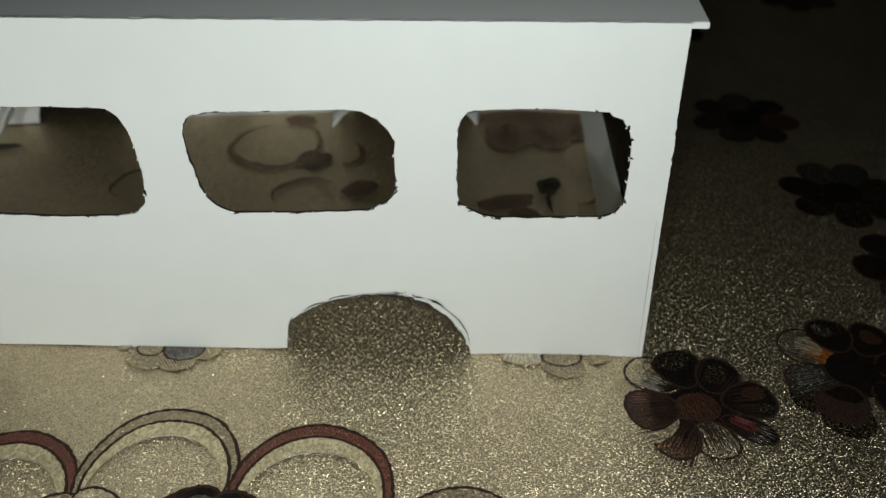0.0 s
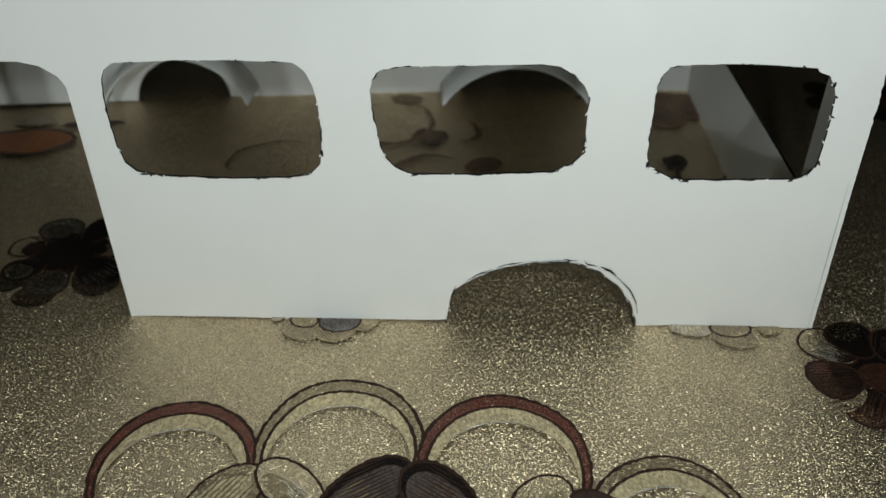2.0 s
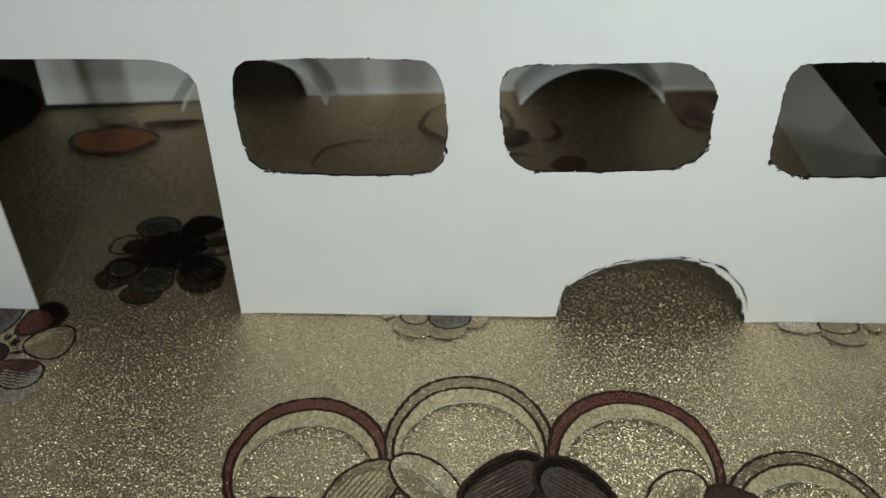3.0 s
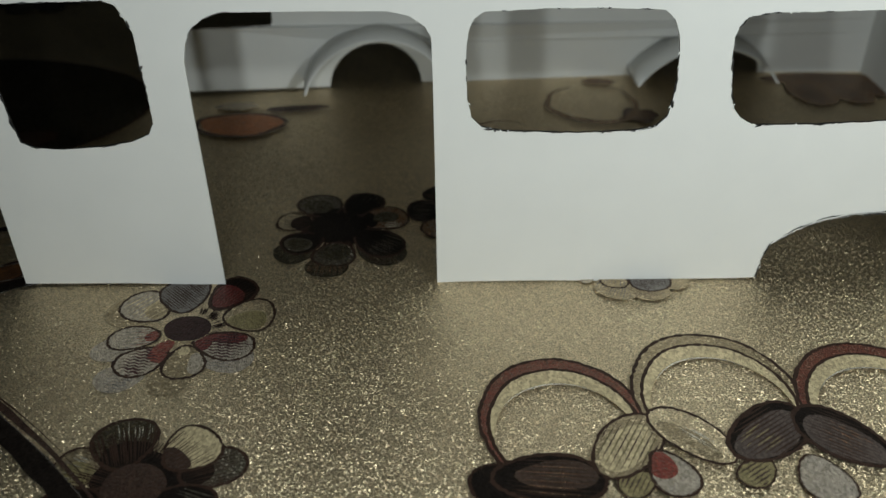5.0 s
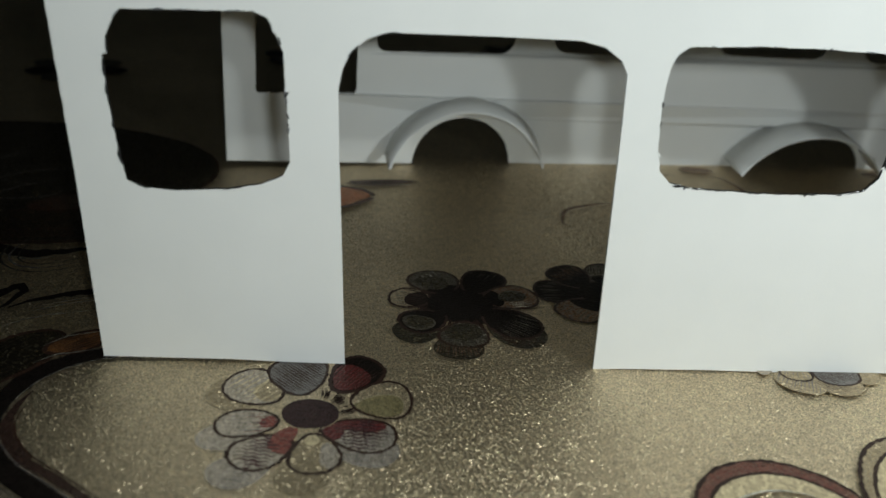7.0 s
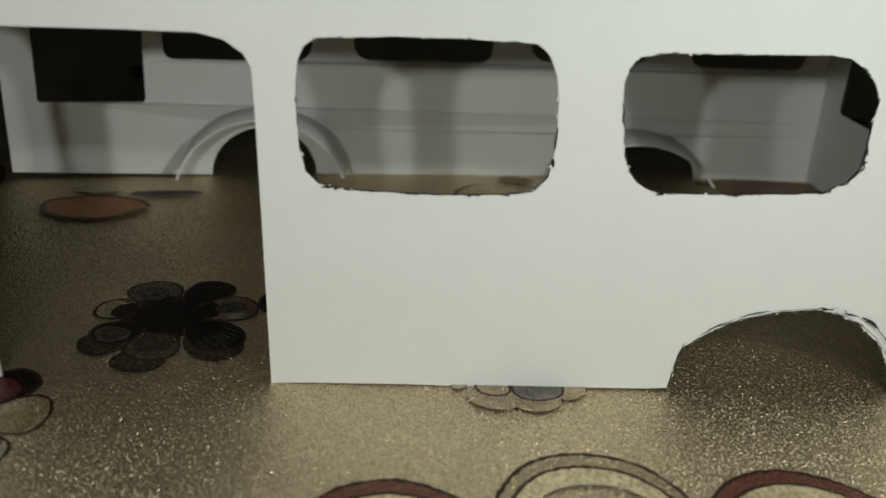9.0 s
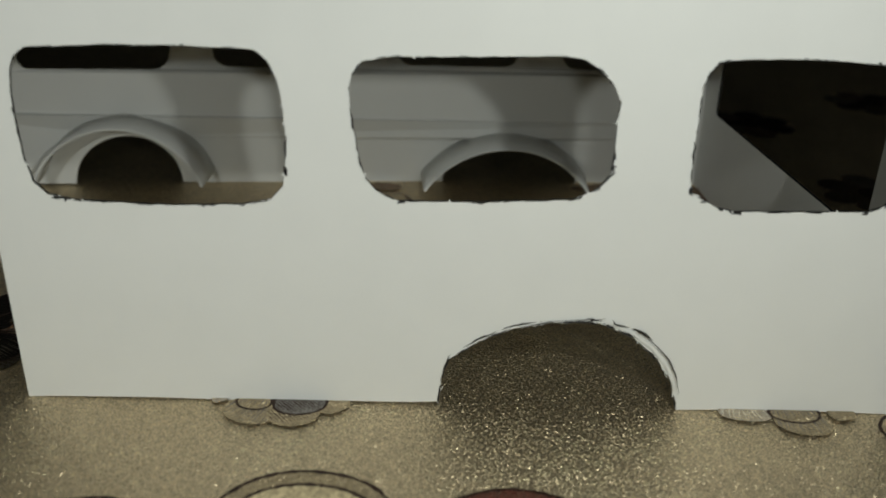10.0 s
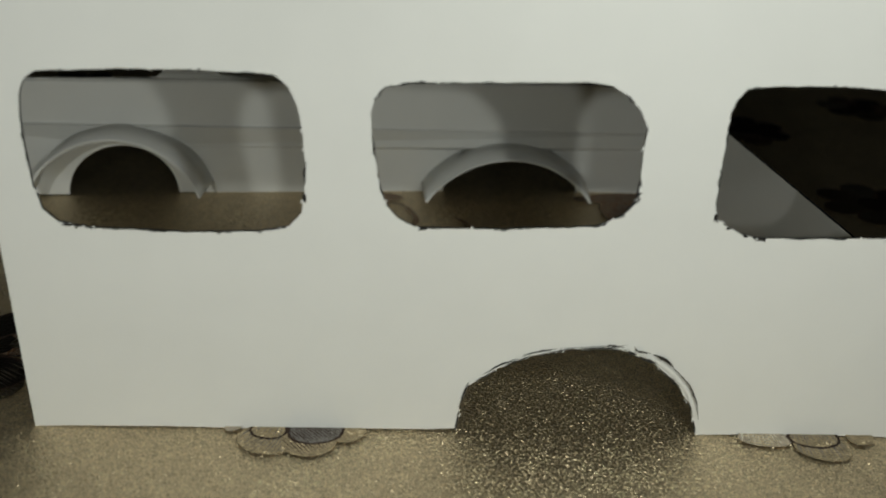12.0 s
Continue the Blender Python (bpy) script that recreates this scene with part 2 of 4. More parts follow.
def strip(bm, pts, width, z, index=0, taper=False, closed=False, wobble=0.0, seed=0, up=None):
    """A flat ribbon along 2D points, laid at height z (or placed by up(u, v))."""
    rnd = random.Random(seed)
    n = len(pts)
    rows = []
    for i in range(n):
        a = Vector(pts[i - 1] if (i or closed) else pts[0])
        b = Vector(pts[(i + 1) % n] if (i < n - 1 or closed) else pts[-1])
        d = (b - a).normalized() if (b - a).length > 1e-9 else Vector((1, 0))
        side = Vector((-d.y, d.x))
        w = width * (0.5 if not taper else 0.5 * min(1, 0.15 + 2.2 * min(i, n - 1 - i) / max(1, n - 1)))
        p = Vector(pts[i])
        q, r = p + side * w * (1 + wobble * rnd.uniform(-1, 1)), p - side * w * (1 + wobble * rnd.uniform(-1, 1))
        rows.append([bm.verts.new(up(v.x, v.y) if up else (v.x, v.y, z)) for v in (q, r)])
    for i in range(n if closed else n - 1):
        f = bm.faces.new((rows[i][0], rows[i][1], rows[(i + 1) % n][1], rows[(i + 1) % n][0]))
        f.material_index = index
        f.normal_update()
        if not up and f.normal.z < 0:
            f.normal_flip()


def disc(bm, pts, z, index=0):
    f = bm.faces.new([bm.verts.new((p[0], p[1], z)) for p in pts])
    f.material_index = index
    f.normal_update()
    if f.normal.z < 0:
        f.normal_flip()


def ellipse(cx, cy, a, b, turn, n=40, start=0, end=360, wob=0.0):
    """Points of a turned ellipse, slightly uneven as hand-drawn ones are."""
    c, s = math.cos(radians(turn)), math.sin(radians(turn))
    out = []
    steps = n if end - start >= 360 else n + 1
    for i in range(steps):
        w = radians(start + (end - start) * i / n)
        k = 1 + wob * noise.noise((math.cos(w) * 1.5 + cx * 50, math.sin(w) * 1.5, cy * 50))
        x, y = a * k * math.cos(w), b * k * math.sin(w)
        out.append((cx + x * c - y * s, cy + x * s + y * c))
    return out


# ---- the room round the table ----
FLOOR_Z = -0.76
for name, dims in (("floor", (-1.7, 1.9, -1.6, 2.2, FLOOR_Z - 0.1, FLOOR_Z)), ("ceiling", (-1.7, 1.9, -1.6, 2.2, 1.74, 1.84)),
                   ("wall_north", (-1.7, 1.9, 2.2, 2.3, FLOOR_Z, 1.74)), ("wall_south", (-1.7, 1.9, -1.7, -1.6, FLOOR_Z, 1.74)),
                   ("wall_west", (-1.8, -1.7, -1.6, 2.2, FLOOR_Z, 1.74)), ("wall_east", (1.9, 2.0, -1.6, 2.2, FLOOR_Z, 1.74))):
    tagged(part(name, box_mesh(*dims), WOOD if name == "floor" else PLASTER), name.replace("_", " ") + " of the dark room", "floor" if name == "floor" else name.split("_")[0], kind="structure")

table = tagged(new("table"), "large wooden table under the patterned tablecloth in a dark room", "table")
part("tabletop", box_mesh(-0.9, 1.1, -0.7, 1.4, -0.032, -0.002, 0.004), WOOD, table)
for x in (-0.82, 1.02):
    for y in (-0.62, 1.32):
        part("leg", box_mesh(x - 0.035, x + 0.035, y - 0.035, y + 0.035, FLOOR_Z, -0.032, 0.004), WOOD, table)

# ---- tablecloth with its prints ----
def cloth_mesh():
    bm = bmesh.new()
    x0, x1, y0, y1, drop = -0.91, 1.11, -0.71, 1.41, 0.16
    ring = [bm.verts.new(p) for p in ((x0, y0, 0), (x1, y0, 0), (x1, y1, 0), (x0, y1, 0))]
    bm.faces.new(ring)
    low = [bm.verts.new(p) for p in ((x0 - 0.01, y0 - 0.01, -drop), (x1 + 0.01, y0 - 0.01, -drop), (x1 + 0.01, y1 + 0.01, -drop), (x0 - 0.01, y1 + 0.01, -drop))]
    for i in range(4):
        bm.faces.new((ring[i], low[i], low[(i + 1) % 4], ring[(i + 1) % 4]))
    return bm


cloth = tagged(part("tablecloth", cloth_mesh(), CLOTH), "glittery beige vinyl tablecloth printed with dark outlined flowers", "tablecloth")
PRINT = [CLOTH, ROPE, RED, CREAM, GREY, DARK, ORANGE, SILVER, OLIVE, DIM, MAROON, CRIMSON, BROWN, SLATE, FAINT, PALE, PLUM, WINE, TAUPE, UMBER, KHAKI, MAUVE, PINK, RUSSET]
_, K_ROPE, K_RED, K_CREAM, K_GREY, K_DARK, K_ORANGE, K_SILVER, K_OLIVE, K_DIM, K_MAROON, K_CRIMSON, K_BROWN, K_SLATE, K_FAINT, K_PALE, K_PLUM, K_WINE, K_TAUPE, K_UMBER, K_KHAKI, K_MAUVE, K_PINK, K_RUSSET = range(24)
LEVEL = [0.00006]


def level():
    """Each print lies a hair above the one before it."""
    LEVEL[0] += 0.000002
    return LEVEL[0]


def hatching(bm, cx, cy, a, b, turn, pitch, width, index, seed, wave=0.00025, low=0.7, taper=True):
    """Fine wavy ink lines along a petal, closer together at its base."""
    c, s = math.cos(radians(turn)), math.sin(radians(turn))
    z = level()
    n = max(5, int(2 * b / pitch))
    for i in range(n):
        v = (i + 0.5) / n * 2 - 1
        h = math.sqrt(max(0, 1 - v * v)) * a * 0.96
        rnd = random.Random(seed + i)
        u0, u1 = -h * rnd.uniform(low, 1), h * rnd.uniform(low, 1)
        pts = []
        for j in range(9):
            u = u0 + (u1 - u0) * j / 8
            w = v * b * (0.55 + 0.45 * (u + a) / (2 * a)) + wave * math.sin(u * 900 + i * 0.6)
            pts.append((cx + u * c - w * s, cy + u * s + w * c))
        strip(bm, pts, width * rnd.uniform(0.7, 1.3), z, index, taper, seed=seed + i)


def leaf_petal(parent, cx, cy, a, b, turn, fill, patches=(), rays=(), lines=(), outline=0.0013, shade=None, pinch=0.22, name="petal"):
    """A petal that narrows towards its base. Along it runs s from -1 (base) to 1 (tip), across it q from -1 to 1.
    patches: (s, q, length, width, ink); rays: (number, width, ink, s from, s to, q from, q to) along it;
    lines: (angle, pitch, width, ink, wave) straight across it; shade: (dx, dy, ink, ink of its lines) for the print of its shadow."""
    bm = bmesh.new()
    rnd = random.Random(int((cx + 2) * 9973 + (cy + 2) * 7919))
    c, sn = math.cos(radians(turn)), math.sin(radians(turn))
    ph = rnd.uniform(0, 6)

    def at(u, q, dx=0.0, dy=0.0):
        v = q * b * (1 + pinch * u)
        return (cx + dx + u * a * c - v * sn, cy + dy + u * a * sn + v * c)

    def loop(u0, q0, ku, kq, n, dx=0.0, dy=0.0, wob=0.04):
        pts = []
        for i in range(n):
            w = 2 * math.pi * i / n
            k = 1 + wob * math.sin(2 * w + ph) + wob * 0.6 * math.sin(3 * w + ph * 2)
            u, q = u0 + ku * k * math.cos(w), q0 + kq * k * math.sin(w)
            r = math.hypot(u, q)
            if ku < 0.99 and r > 0.97:
                u, q = u * 0.97 / r, q * 0.97 / r
            pts.append(at(u, q, dx, dy))
        return pts

    def comb(number, width, ink, s0, s1, q0, q1, dx=0.0, dy=0.0):
        z = level()
        for i in range(number):
            q = q0 + (q1 - q0) * (i + rnd.uniform(0.2, 0.8)) / number
            edge = math.sqrt(max(0.0, 1 - q * q)) * 0.97
            u0, u1 = max(-edge, s0 + rnd.uniform(-0.12, 0.12)), min(edge, s1 + rnd.uniform(-0.2, 0.12))
            if u1 - u0 > 0.1:
                bow = rnd.uniform(-0.04, 0.04)
                strip(bm, [at(u0 + (u1 - u0) * k / 6, q + bow * math.sin(k / 2), dx, dy) for k in range(7)], width * rnd.uniform(0.6, 1.4), z, ink, True)

    def across(angle, pitch, width, ink, wave, dx=0.0, dy=0.0):
        z, reach = level(), max(a, b) * 1.3
        ca, sa = math.cos(radians(angle)), math.sin(radians(angle))
        for i in range(int(-reach / pitch), int(reach / pitch) + 1):
            run = []
            for j in range(49):
                g = reach * (j / 24 - 1)
                h = i * pitch + wave * math.sin(g * 1500 + i * 0.9)
                x, y = g * ca - h * sa, g * sa + h * ca
                u = (x * c + y * sn) / a
                q = (y * c - x * sn) / (b * max(0.3, 1 + pinch * u))
                if u * u + q * q < 0.93:
                    run.append((cx + dx + x, cy + dy + y))
            run = run[rnd.randint(0, 4):len(run) - rnd.randint(0, 4)]
            if len(run) > 3:
                strip(bm, run, width * rnd.uniform(0.7, 1.3), z, ink, True)

    if shade:
        dx, dy, ink, thin = shade
        disc(bm, loop(0, 0, 1, 1, 32, dx, dy), level(), ink)
        if thin:
            for angle, pitch, width, _, wave in lines[:1]:
                across(angle, pitch, width * 0.5, thin, wave, dx, dy)
            if not lines:
                comb(16, 0.0005, thin, -0.4, 1, -0.9, 0.9, dx, dy)
    disc(bm, loop(0, 0, 1, 1, 40), level(), fill)
    for u0, q0, ku, kq, ink in patches:
        disc(bm, loop(u0, q0, ku, kq, 28, wob=0.09), level(), ink)
    for args in rays:
        comb(*args)
    for args in lines:
        across(*args)
    if outline:
        strip(bm, [Vector(p) for p in loop(0, 0, 1, 1, 72)], outline, level(), K_ROPE, closed=True, wobble=0.5, seed=int(ph * 999))
    return part(name, bm, PRINT, parent)


def flower_core(parent, cx, cy, a, b, ink, rim=0, turn=0):
    bm = bmesh.new()
    disc(bm, ellipse(cx, cy, a, b, turn, 32, wob=0.06), level(), ink)
    if rim:
        strip(bm, [Vector(p) for p in ellipse(cx, cy, a, b, turn, 48, 170, 350, 0.06)], 0.0004, level(), rim, True, wobble=0.5, seed=4)
    return part("flower_core", bm, PRINT, parent)


def ink_fan(parent, cx, cy, r0, r1, number, petals, turn, ink=K_ROPE):
    """The dark heart under a blossom's petals, feathered out into fine rays between them."""
    bm = bmesh.new()
    rnd = random.Random(int((cx + 3) * 7001))
    disc(bm, ellipse(cx, cy, r0, r0 * 0.94, 0, 32, wob=0.15), level(), K_DARK)
    z = level()
    for i in range(number):
        w = rnd.uniform(0, 2 * math.pi)
        far = r0 + (r1 - r0) * (0.35 + 0.65 * abs(math.cos((w - radians(turn)) * petals / 2))) * rnd.uniform(0.7, 1.0)
        bend = rnd.uniform(-0.10, 0.10)
        strip(bm, [(cx + (r0 * 0.8 + (far - r0 * 0.8) * k / 5) * math.cos(w + bend * k / 5), cy + (r0 * 0.8 + (far - r0 * 0.8) * k / 5) * math.sin(w + bend * k / 5)) for k in range(6)], rnd.uniform(0.0004, 0.0009), z, ink, True)
    return tagged(part("ink_ray", bm, PRINT, parent), kind="stuff")


def blossom(label):
    ob = tagged(new("printed_flower"), label)
    ob.parent = cloth
    return ob


bright = blossom("printed blossom with pale grey, cream and wine red petals")
leaf_petal(bright, -0.1385, -0.0205, 0.0125, 0.0112, 150, K_PALE, ((-0.50, -0.10, 0.50, 0.70, K_FAINT), (-0.10, -0.20, 0.05, 0.55, K_CREAM)), (), ((48, 0.0026, 0.0005, K_CREAM, 0.0001),), 0.0012, (-0.006, -0.005, K_FAINT, 0))
leaf_petal(bright, -0.1225, -0.0115, 0.0130, 0.0118, 98, K_SLATE, (), (), ((-46, 0.0013, 0.0008, K_ROPE, 0.00008),), 0.0013)
leaf_petal(bright, -0.1000, -0.0105, 0.0140, 0.0096, 56, K_DARK, ((-0.22, 0.05, 0.66, 0.80, K_WINE),), ((9, 0.0005, K_ROPE, -0.9, 0.7, -0.8, 0.8),), (), 0.0016)
leaf_petal(bright, -0.0895, -0.0275, 0.0122, 0.0114, 4, 0, ((-0.08, -0.30, 0.84, 0.56, K_CREAM), (-0.08, -0.34, 0.83, 0.56, K_KHAKI)))
leaf_petal(bright, -0.1390, -0.0430, 0.0113, 0.0082, 186, K_PALE, ((-0.72, 0.0, 0.30, 0.55, K_CRIMSON),), ((7, 0.0006, K_WINE, -0.9, 0.0, -0.8, 0.7),), ((6, 0.0022, 0.0005, K_SLATE, 0.0002),), 0.0012, (-0.0055, -0.008, K_PALE, K_SLATE))
leaf_petal(bright, -0.1322, -0.0590, 0.0115, 0.0092, -148, K_PALE, ((-0.70, 0.1, 0.42, 0.75, K_CRIMSON),), (), ((-10, 0.0019, 0.0011, K_PLUM, 0.0004),), 0.0014, (-0.006, -0.0100, K_PALE, K_SLATE))
leaf_petal(bright, -0.0982, -0.0490, 0.0138, 0.0094, -8, K_PALE, ((-0.10, 0.55, 0.78, 0.40, K_WINE), (-0.75, 0.1, 0.35, 0.70, K_WINE)), (), ((-8, 0.0019, 0.0011, K_PLUM, 0.0004),), 0.0014, (0.001, -0.0085, K_PALE, K_SLATE))
leaf_petal(bright, -0.1137, -0.0602, 0.0106, 0.0092, -86, K_FAINT, ((0.15, 0.55, 0.62, 0.42, K_PALE), (-0.72, -0.1, 0.26, 0.36, K_CREAM)), (), (), 0.0013, (-0.004, -0.0105, K_FAINT, 0))
leaf_petal(bright, -0.1245, -0.0500, 0.0058, 0.0038, -120, K_CRIMSON, (), (), (), 0)
bm = bmesh.new()
rnd = random.Random(3)
z = level()
for i in range(34):
    w = radians(rnd.uniform(-20, 75))
    r0, r1 = rnd.uniform(0.0105, 0.0120), rnd.uniform(0.0145, 0.0185)
    strip(bm, [(-0.1165 + r * math.cos(w + 0.05 * k), -0.0370 + r * math.sin(w + 0.05 * k)) for k, r in enumerate((r0, (r0 + r1) / 2, r1))], rnd.uniform(0.0004, 0.0009), z, K_ROPE, True)
tagged(part("ink_ray", bm, PRINT, bright), kind="stuff")
flower_core(bright, -0.1165, -0.0370, 0.0110, 0.0094, K_TAUPE, K_CREAM)

dusky = blossom("dark printed blossom with black rays and a maroon core")
ink_fan(dusky, -0.1190, -0.1300, 0.0185, 0.031, 110, 7, 106)
leaf_petal(dusky, -0.0910, -0.1220, 0.0125, 0.0098, 20, K_DIM, ((-0.5, 0, 0.5, 0.8, K_DARK),), ((12, 0.0006, K_ROPE, -1, 0.8, -0.9, 0.9),))
leaf_petal(dusky, -0.1010, -0.1120, 0.0120, 0.0112, 48, K_CREAM, ((-0.6, 0, 0.4, 0.7, K_UMBER),), ((14, 0.0006, K_ROPE, -1, 0.5, -0.9, 0.9),), (), 0.0013, None)
leaf_petal(dusky, -0.1395, -0.1225, 0.0125, 0.0108, 160, K_FAINT, ((0.0, 0.1, 0.6, 0.5, K_KHAKI), (-0.7, 0, 0.35, 0.7, K_DARK)), ((13, 0.0006, K_ROPE, -1, 0.4, -0.9, 0.9), (5, 0.0005, K_SILVER, 0.0, 0.8, -0.7, 0.5)))
leaf_petal(dusky, -0.1275, -0.1085, 0.0132, 0.0125, 106, K_OLIVE, ((-0.5, 0, 0.55, 0.9, K_DARK),), ((22, 0.0007, K_ROPE, -1, 0.7, -0.95, 0.95), (8, 0.0004, K_SILVER, 0.1, 0.8, -0.9, 0.2)), (), 0.0015)
leaf_petal(dusky, -0.1400, -0.1400, 0.0120, 0.0100, 205, K_DARK, (), ((10, 0.0005, K_DIM, -0.4, 0.9, -0.8, 0.8),))
leaf_petal(dusky, -0.0985, -0.1400, 0.0130, 0.0100, -28, K_DARK, (), ((10, 0.0005, K_DIM, -0.4, 0.9, -0.8, 0.8),))
leaf_petal(dusky, -0.1190, -0.1510, 0.0120, 0.0110, -90, K_DARK)
flower_core(dusky, -0.1190, -0.1300, 0.0120, 0.0110, K_UMBER)

shaded = blossom("dark olive printed blossom on the cloth inside the doorway")
ink_fan(shaded, -0.0520, 0.0500, 0.0195, 0.031, 110, 7, 118)
leaf_petal(shaded, -0.0625, 0.0710, 0.0122, 0.0118, 118, K_DIM, ((-0.75, 0, 0.42, 0.9, K_DARK), (0.0, 0.1, 0.6, 0.62, K_OLIVE)), ((5, 0.0004, K_SILVER, 0.5, 0.9, -0.6, 0.3),))
leaf_petal(shaded, -0.0395, 0.0725, 0.0128, 0.0104, 58, K_DARK, (), ((9, 0.0004, K_OLIVE, 0.3, 0.95, -0.8, 0.8),))
leaf_petal(shaded, -0.0275, 0.0575, 0.0130, 0.0116, 10, K_BROWN, ((-0.75, 0, 0.45, 0.95, K_DARK), (0.1, 0.1, 0.5, 0.5, K_OLIVE)), ((6, 0.0005, K_SILVER, -0.2, 0.7, -0.9, -0.4),))
leaf_petal(shaded, -0.0302, 0.0340, 0.0150, 0.0114, -36, K_DARK, (), ((16, 0.0004, K_DIM, -0.1, 0.95, -0.9, 0.9),), (), 0.0013, (0.001, -0.0080, K_OLIVE, K_ROPE))
leaf_petal(shaded, -0.0700, 0.0340, 0.0112, 0.0098, -140, K_DARK, ((0.25, 0, 0.6, 0.7, K_DIM), (0.2, 0, 0.5, 0.55, K_OLIVE)), (), (), 0.0013, (-0.003, -0.0090, K_OLIVE, 0))
leaf_petal(shaded, -0.0525, 0.0228, 0.0108, 0.0108, -92, K_DIM, ((-0.2, 0, 0.7, 0.8, K_OLIVE),), (), (), 0.0015, (-0.003, -0.0098, K_OLIVE, K_BROWN))
leaf_petal(shaded, -0.0752, 0.0545, 0.0095, 0.0094, 168, 0, ((-0.45, 0, 0.65, 0.9, K_DARK),), ((12, 0.0005, K_ROPE, -0.9, 0.7, -0.9, 0.9), (4, 0.0004, K_SILVER, 0.2, 0.9, -0.5, 0.7)))
flower_core(shaded, -0.0520, 0.0500, 0.0150, 0.0135, K_DARK)
hidden = blossom("dark printed blossom behind the side panel")
ink_fan(hidden, 0.0205, 0.0640, 0.0180, 0.031, 110, 7, 178)
for k, (fill, tip) in enumerate(((K_DARK, K_DIM), (K_BROWN, K_OLIVE), (K_DARK, K_OLIVE), (K_MAUVE, K_DIM), (K_DARK, K_OLIVE), (K_DIM, K_DARK), (K_DARK, K_BROWN))):
    w = radians(178 + k * 51.4)
    leaf_petal(hidden, 0.0205 + 0.0225 * math.cos(w), 0.0640 + 0.0210 * math.sin(w), 0.0122, 0.0110, math.degrees(w), fill, ((-0.6, 0, 0.5, 0.9, K_DARK),), ((12, 0.0004, tip, -0.1, 0.95, -0.9, 0.9),))
flower_core(hidden, 0.0205, 0.0640, 0.0130, 0.0120, K_DARK)

ember = blossom("dark printed blossom with red core and silver hatching")
ink_fan(ember, 0.3660, -0.0370, 0.0185, 0.031, 110, 7, 106)
leaf_petal(ember, 0.3470, -0.0165, 0.0142, 0.0112, 144, 0, ((-0.75, 0.1, 0.45, 0.8, K_DARK),), ((18, 0.0006, K_ROPE, -1, 0.45, -0.9, 0.9), (9, 0.0006, K_SILVER, -0.6, 0.5, -0.1, 0.85)), (), 0.0012)
leaf_petal(ember, 0.3610, -0.0110, 0.0128, 0.0120, 106, K_DARK, ((0.45, 0.0, 0.45, 0.7, K_OLIVE),), ((9, 0.0004, K_DIM, 0.1, 0.9, -0.8, 0.8),))
leaf_petal(ember, 0.3790, -0.0160, 0.0122, 0.0110, 58, K_DARK, ((0.1, 0.1, 0.55, 0.5, K_OLIVE),), ((10, 0.0005, K_ROPE, -0.8, 0.7, -0.8, 0.8),))
leaf_petal(ember, 0.3915, -0.0315, 0.0128, 0.0118, 8, K_DARK, ((0.3, 0.35, 0.45, 0.35, K_MAROON), (0.55, -0.5, 0.3, 0.3, K_OLIVE)), ((12, 0.0005, K_ROPE, -0.8, 0.8, -0.9, 0.9),))
leaf_petal(ember, 0.3700, -0.0570, 0.0115, 0.0105, -78, 0, ((-0.7, 0.1, 0.4, 0.6, K_DIM),), ((22, 0.0006, K_ROPE, -1, 0.9, -0.95, 0.95), (6, 0.0004, K_SILVER, -0.2, 0.9, 0.1, 0.9)), (), 0.0012, (0.002, -0.0085, 0, K_ROPE))
leaf_petal(ember, 0.3530, -0.0560, 0.0128, 0.0112, -122, K_BROWN, ((-0.6, 0, 0.5, 0.9, K_DARK),), ((24, 0.0007, K_ROPE, -1, 0.9, -0.95, 0.95),), (), 0.0013, (-0.002, -0.0090, 0, K_ROPE))
leaf_petal(ember, 0.3440, -0.0390, 0.0126, 0.0126, 188, K_UMBER, ((-0.5, 0, 0.55, 0.95, K_DARK),), ((26, 0.0007, K_ROPE, -1, 0.95, -0.95, 0.95), (6, 0.0005, K_PINK, 0.0, 0.75, -0.85, -0.35), (12, 0.0003, K_BROWN, 0.0, 0.9, -0.3, 0.9)), (), 0.0015, (-0.002, -0.0085, 0, K_ROPE))
leaf_petal(ember, 0.3875, -0.0500, 0.0130, 0.0072, -32, K_DARK, ((-0.25, 0.2, 0.5, 0.5, K_WINE),), ((6, 0.0005, K_PINK, -0.7, 0.2, -0.3, 0.7), (9, 0.0006, K_SILVER, 0.1, 0.95, -0.8, 0.7), (9, 0.0005, K_ROPE, -0.9, 0.9, -0.9, 0.9)), (), 0.0008)
flower_core(ember, 0.3660, -0.0370, 0.0108, 0.0096, K_MAROON)
bm = bmesh.new()
z = level()
for i in range(22):
    x, y, w = 0.366 + rnd.uniform(-0.008, 0.008), -0.037 + rnd.uniform(-0.006, 0.006), rnd.uniform(-1.0, 0.2)
    strip(bm, [(x + 0.0025 * k * math.cos(w + 0.2 * k), y + 0.0025 * k * math.sin(w + 0.2 * k)) for k in (-1, 0, 1)], 0.0005, z, rnd.choice((K_WINE, K_ROPE, K_ROPE, K_RUSSET)), True)
tagged(part("ink_ray", bm, PRINT, ember), kind="stuff")

